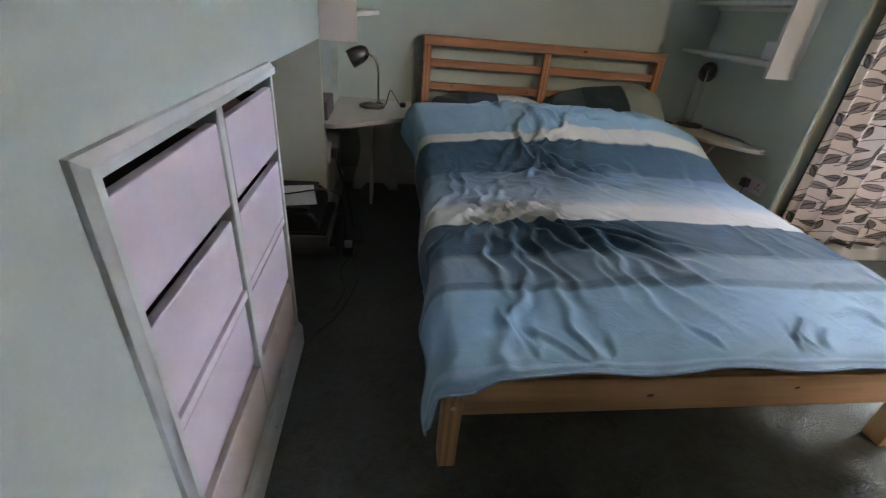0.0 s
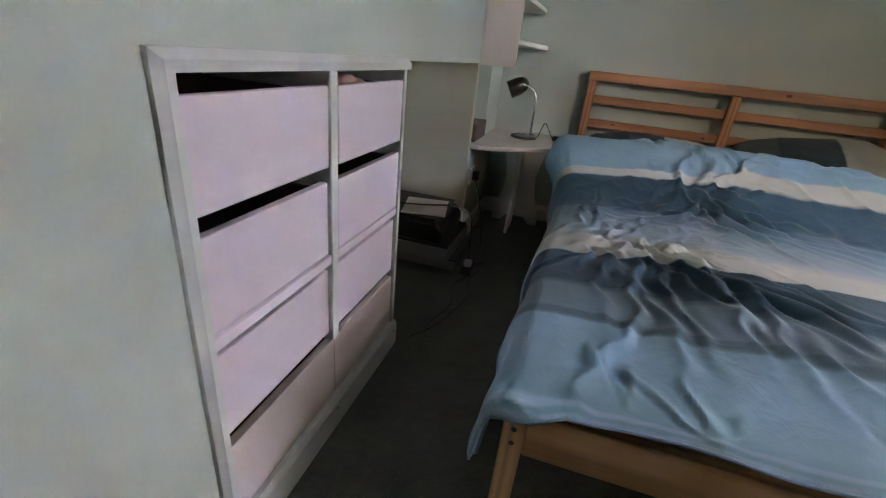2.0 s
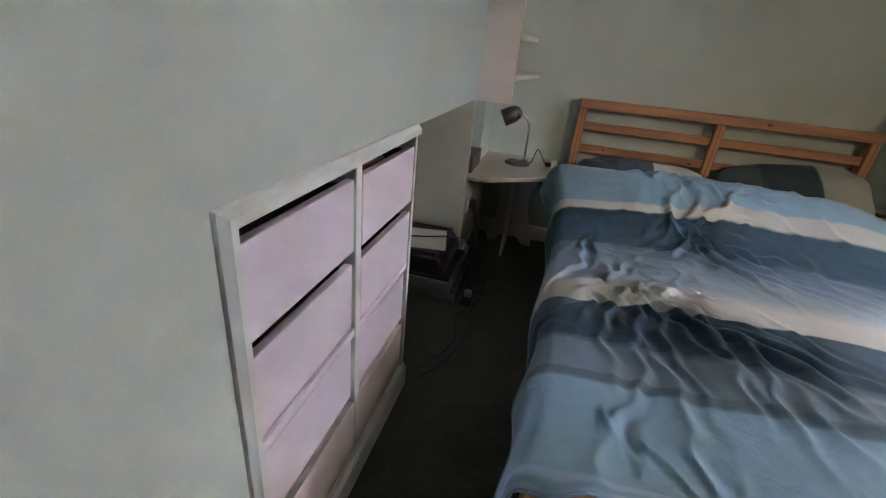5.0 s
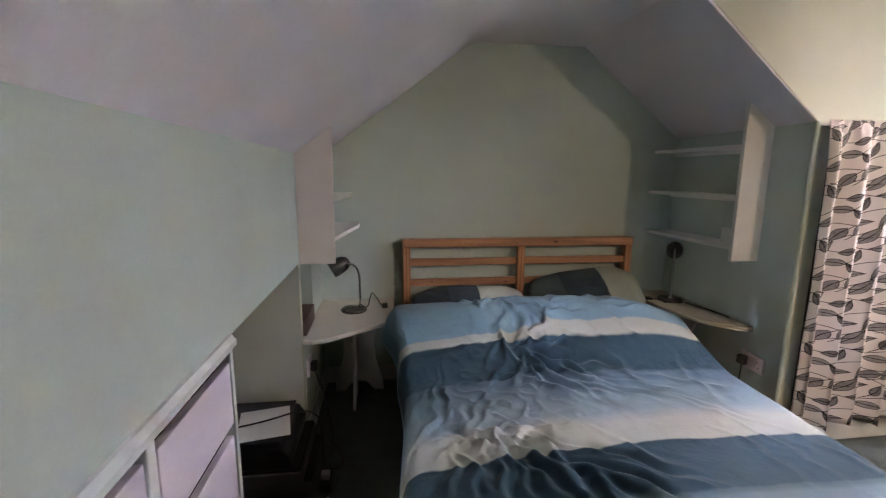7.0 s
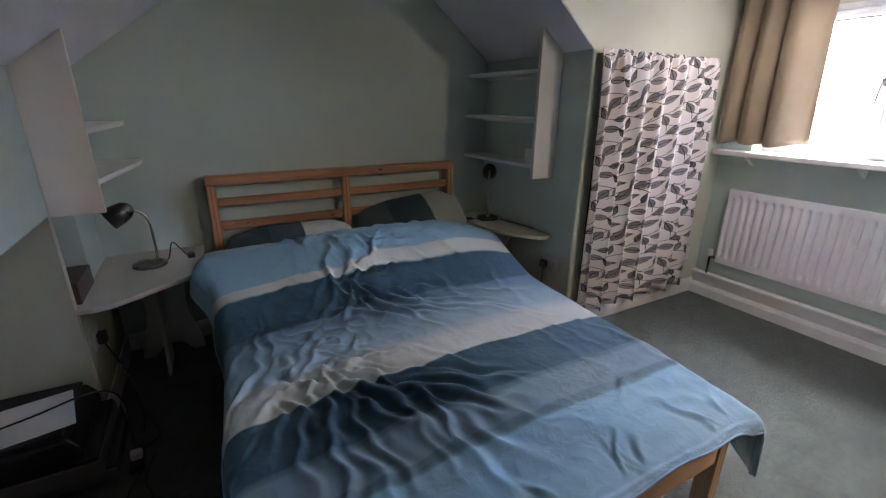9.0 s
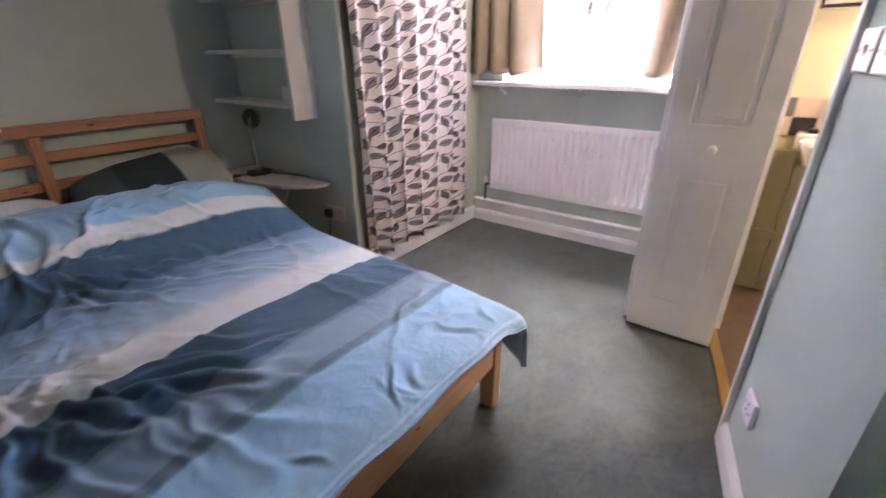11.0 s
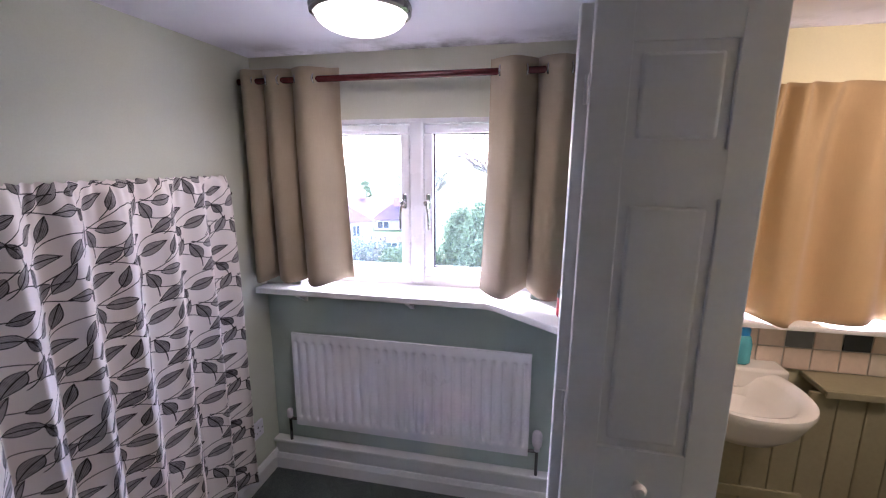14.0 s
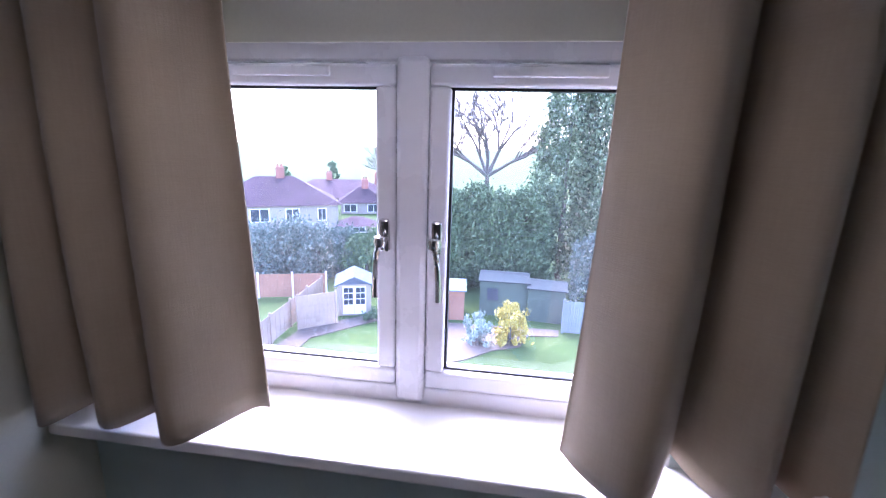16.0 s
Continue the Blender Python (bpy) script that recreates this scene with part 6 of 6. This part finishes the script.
def hip_house(name, label, at, turn, w, d, wall, roof, chimneys, windows):
    ob = thing(name, label, "house", at, turn)
    part("wall", block(-w / 2, w / 2, -d / 2, d / 2, 0, wall), RENDERWALL, ob, local=True)
    bm = bmesh.new()
    o = 0.5
    low = [bm.verts.new(p) for p in ((-w / 2 - o, -d / 2 - o, wall), (w / 2 + o, -d / 2 - o, wall), (w / 2 + o, d / 2 + o, wall), (-w / 2 - o, d / 2 + o, wall))]
    run = max(0.5, (w - d) / 2)
    hi = [bm.verts.new((-run, 0, wall + roof)), bm.verts.new((run, 0, wall + roof))]
    bm.faces.new(low[::-1])
    bm.faces.new((low[0], low[1], hi[1], hi[0]))
    bm.faces.new((low[1], low[2], hi[1]))
    bm.faces.new((low[2], low[3], hi[0], hi[1]))
    bm.faces.new((low[3], low[0], hi[0]))
    bmesh.ops.recalc_face_normals(bm, faces=bm.faces[:])
    part("roof", bm, ROOF, ob, local=True)
    for cx_ in chimneys:
        ch = part("chimney", block(cx_ - 0.45, cx_ + 0.45, -0.4, 0.4, wall + roof * 0.6, wall + roof + 1.0, 0.03), BRICK, ob, local=True)
        for q in (-0.2, 0.2):
            part("chimney_pot", rod(bmesh.new(), (cx_ + q, 0, wall + roof + 1.0), (cx_ + q, 0, wall + roof + 1.35), 0.13, 0.1), BRICK, ch, local=True)
    for x, z, ww, wh in windows:
        fr = part("window", block(x - ww / 2 - 0.08, x + ww / 2 + 0.08, -d / 2 - 0.05, -d / 2 - 0.001, z - 0.08, z + wh + 0.08), UPVC, ob, local=True)
        for q in (-0.25, 0.25):
            part("pane", block(x + q * ww - ww * 0.22, x + q * ww + ww * 0.22, -d / 2 - 0.07, -d / 2 - 0.0505, z, z + wh), DARKGLASS, fr, local=True)
    return ob


hip_house("house", "cream rendered hip-roofed bungalow beyond the gardens", (*out_at(29.3, 52)[:2], GZ), 299, 12.6, 8.6, 2.5, 2.75, (0.6,), ((-4.6, 0.9, 1.3, 1.2), (-1.6, 0.9, 1.8, 1.25), (1.6, 0.9, 1.3, 1.2), (4.6, 0.9, 0.8, 1.2)))
hip_house("house", "cream house with a brown roof and red chimney", (*out_at(18.6, 60)[:2], GZ), 288, 5.6, 4.8, 1.45, 1.9, (0.3,), ((-1.6, 0.3, 1.6, 0.9), (1.4, 0.3, 1.5, 0.9)))
hip_house("house", "distant long dark roof behind the other houses", (*out_at(21.5, 72)[:2], GZ), 291, 17, 9, 0.9, 2.5, (-1.6, 6.0), ())
hip_house("house", "low outbuilding with a dark brown roof", (*out_at(19.4, 46)[:2], GZ), 289, 3.2, 2.6, 0.75, 0.8, (), ((0.2, 0.15, 1.2, 0.45),))

for az, d, rad, h, n, seed in ((31.5, 30, 2.1, 3.6, 3000, 3), (27.8, 30.5, 2.0, 3.8, 3000, 4), (24.4, 30, 1.8, 3.5, 2800, 5), (21.2, 31, 1.4, 3.1, 2400, 6), (35.5, 30, 2.1, 3.7, 2600, 9)):
    clump("garden_shrub", "tangled grey-green winter shrub behind the fence", "shrub", out_at(az, d), rad, h, int(n * 2.4), 0.12, SHRUB, seed, 0.2)
for az, d, rad, h, seed in ((18.2, 28.5, 1.6, 3.4, 8), (14.8, 28.5, 1.5, 3.8, 18)):
    clump("garden_shrub", "rounded green evergreen shrub behind the summerhouse", "shrub", out_at(az, d), rad, h, 4200, 0.11, CONIFER, seed, 0.1)
for az, d, rad, h, n, seed in ((6.8, 27.6, 1.7, 6.3, 5200, 11), (3.6, 28.0, 1.9, 6.7, 5600, 12), (0.2, 27.6, 1.8, 6.4, 5200, 13), (-3.0, 28.0, 1.9, 6.6, 5200, 14), (9.6, 29, 1.4, 5.8, 3600, 15)):
    clump("conifer_hedge", "dense dark green conifer in a tall hedge", "conifer", out_at(az, d), rad, h, int(n * 3.4), 0.12, CONIFER, seed, 0.35)
clump("ivy_tree", "tall ivy-covered tree beside the hedge", "tree", out_at(-7.6, 31), 2.3, 15.0, 26000, 0.13, IVY, 21, 0.15)
clump("ivy_tree", "tall ivy-covered tree at the garden edge", "tree", out_at(-13.6, 31), 2.8, 16.0, 26000, 0.135, IVY, 22, 0.15)
clump("garden_shrub", "tall blue-green bush by the fence", "shrub", out_at(-11.6, 26.5), 1.5, 4.2, 5200, 0.11, SHRUB, 23, 0.2)
bare_tree(out_at(2.4, 42), 19.5, 7)
bare_tree(out_at(14.5, 60), 13.0, 9)
for az, d, h, rad in ((28.2, 105, 3.4, 1.5), (22.4, 105, 4.6, 1.3)):
    clump("far_tree", "small dark tree beyond the roofs", "tree", out_at(az, d), rad, h, 1400, 0.3, CONIFER, int(az), 0.1)


def fence_run(label, a, b, height, material, posts):
    a, b = Vector(a), Vector(b)
    d = b - a
    turn = math.degrees(math.atan2(d.y, d.x))
    ob = thing("garden_fence", label, "fence", a, turn)
    n = max(1, round(d.length / 1.83))
    step = d.length / n
    for k in range(n + 1):
        part("post", block(k * step - 0.05, k * step + 0.05, -0.05, 0.05, 0, height + 0.12), posts, ob, local=True)
    for k in range(n):
        bm = bmesh.new()
        for q in range(9):
            x0 = k * step + 0.06 + q * (step - 0.12) / 9
            box(bm, x0, x0 + (step - 0.12) / 9 - 0.008, -0.012 + 0.012 * (q % 2), 0.012 + 0.012 * (q % 2), 0.05, height)
        part("panel", bm, material, ob, local=True)


BLUEFENCE = surface("blue_grey_fence", (0.16, 0.20, 0.22), 0.8, 0.2, 8, 0.7, 0.2, 0.01)
CONCRETE = surface("pale_concrete_post", (0.6, 0.58, 0.55), 0.9, 0.1, 8, 1, 0.2, 0.01)
fence_run("red-brown panel fence with pale concrete posts", out_at(36, 26.8), out_at(23.6, 25.6), 1.45, FENCE, CONCRETE)
fence_run("pale timber fence running down the garden", out_at(34, 18.0), out_at(24.2, 25.0), 1.4, FENCEPALE, FENCEPALE)
fence_run("pale timber fence panel beside the summerhouse", out_at(27.4, 20.9), out_at(22.4, 21.3), 1.75, FENCEPALE, FENCEPALE)
fence_run("blue-grey slatted garden fence beside the store", out_at(-8.9, 21.2), out_at(-17, 21.8), 1.7, BLUEFENCE, BLUEFENCE)

# summerhouse
sh_at = out_at(19.9, 23.2)
sh = thing("summerhouse", "small cream summerhouse with white glazed doors", "summerhouse", sh_at, 289)
part("wall", block(-0.88, 0.88, -0.9, 0.9, 0, 1.75), surface("cream_shed_paint", (0.33, 0.28, 0.21), 0.8, 0.1, 8, 1, 0.2, 0.01), sh, local=True)
bm = bmesh.new()
prism(bm, [(-1.02, -1.1, 1.66), (0, -1.1, 2.14), (1.02, -1.1, 1.66), (1.02, -1.1, 1.74), (0, -1.1, 2.23), (-1.02, -1.1, 1.74)], (0, 2.2, 0))
prism(bm, [(-0.88, -0.9, 1.75), (0.88, -0.9, 1.75), (0, -0.9, 2.13)], (0, 1.8, 0))
part("roof", bm, surface("grey_felt_roof", (0.12, 0.14, 0.17), 0.95, 0.15, 8, 1, 0.2, 0.01, 0.0, 0.05), sh, "grey felt roof", local=True)
for x in (-0.31, 0.31):
    dr = part("door", block(x - 0.30, x + 0.30, -0.95, -0.901, 0.1, 1.65), UPVC, sh, "white glazed door", local=True)
    for i in range(2):
        for j in range(3):
            part("pane", block(x - 0.24 + i * 0.25, x - 0.01 + i * 0.25, -0.965, -0.9505, 0.65 + j * 0.33, 0.93 + j * 0.33), DARKGLASS, dr, local=True)


def shed(label, at, turn, w, d, h, material, roofmat, pane):
    ob = thing("garden_shed", label, "shed", at, turn)
    n = int(h / 0.14)
    bm = bmesh.new()
    for k in range(n):
        prism(bm, [(-w / 2, -d / 2, k * h / n), (w / 2, -d / 2, k * h / n), (w / 2, -d / 2 + 0.05, (k + 1) * h / n), (-w / 2, -d / 2 + 0.05, (k + 1) * h / n)], (0, d, 0))
    part("wall", bm, material, ob, local=True)
    bm = bmesh.new()
    prism(bm, [(-w / 2 - 0.1, -d / 2 - 0.12, h - 0.02), (w / 2 + 0.1, -d / 2 - 0.12, h - 0.02), (w / 2 + 0.1, d / 2, h + 0.10), (-w / 2 - 0.1, d / 2, h + 0.10)], (0, 0, 0.07))
    part("roof", bm, roofmat, ob, local=True)
    if pane:
        part("window", block(-w / 2 + 0.4, -w / 2 + 1.0, -d / 2 - 0.03, -d / 2 - 0.002, h * 0.45, h * 0.8), DARKGLASS, ob, local=True)


PALEROOF = surface("pale_felt_roof", (0.055, 0.065, 0.062), 0.95, 0.1, 8, 1, 0.2, 0.01, 0.0, 0.05)
shed("grey-green timber shed with a pale roof edge", out_at(-0.7, 23.4), 270, 2.6, 1.6, 1.95, SHEDGREEN, PALEROOF, True)
shed("grey-green slatted timber store", out_at(-6.5, 23.0), 264, 1.9, 1.4, 1.8, SHEDGREEN, PALEROOF, False)
shed("terracotta trellis-sided garden shed", out_at(6.9, 22.4), 276, 1.7, 1.6, 1.65, FENCE, surface("blue_grey_felt", (0.16, 0.2, 0.25), 0.9), False)
clump("yellow_shrub", "bright yellow-leaved garden shrub", "shrub", out_at(-1.9, 19.2), 0.78, 2.0, 2600, 0.09, YELLOW, 31, 0.1)
clump("pale_shrub", "pale grey-green shrub in a wire frame", "shrub", out_at(2.6, 18.6), 0.75, 1.6, 1900, 0.085, PALESHRUB, 32, 0.1)
clump("low_shrub", "low dark shrub at the edge of the lawn", "shrub", out_at(17.6, 21.5), 0.5, 0.6, 700, 0.08, IVY, 33, 0.1)
bm = bmesh.new()
prism(bm, [out_at(9, 21.2, GZ), out_at(-8.5, 21.4, GZ), out_at(-8.5, 20.6, GZ), out_at(-4.4, 20.2, GZ), out_at(-3.4, 18.9, GZ), out_at(0.5, 18.2, GZ), out_at(4.0, 17.2, GZ), out_at(9, 16.5, GZ)], (0, 0, 0.05))
structure("ground_bed", bm, EARTH, "bare earth flower bed in the lawn", "flower bed")
bm = bmesh.new()
prism(bm, [out_at(33, 18.4, GZ), out_at(27, 21.0, GZ), out_at(16.0, 22.6, GZ), out_at(16.0, 21.6, GZ), out_at(26, 19.8, GZ), out_at(31, 17.0, GZ)], (0, 0, 0.05))
structure("ground_border", bm, EARTH, "bare earth border beside the fence", "flower bed")
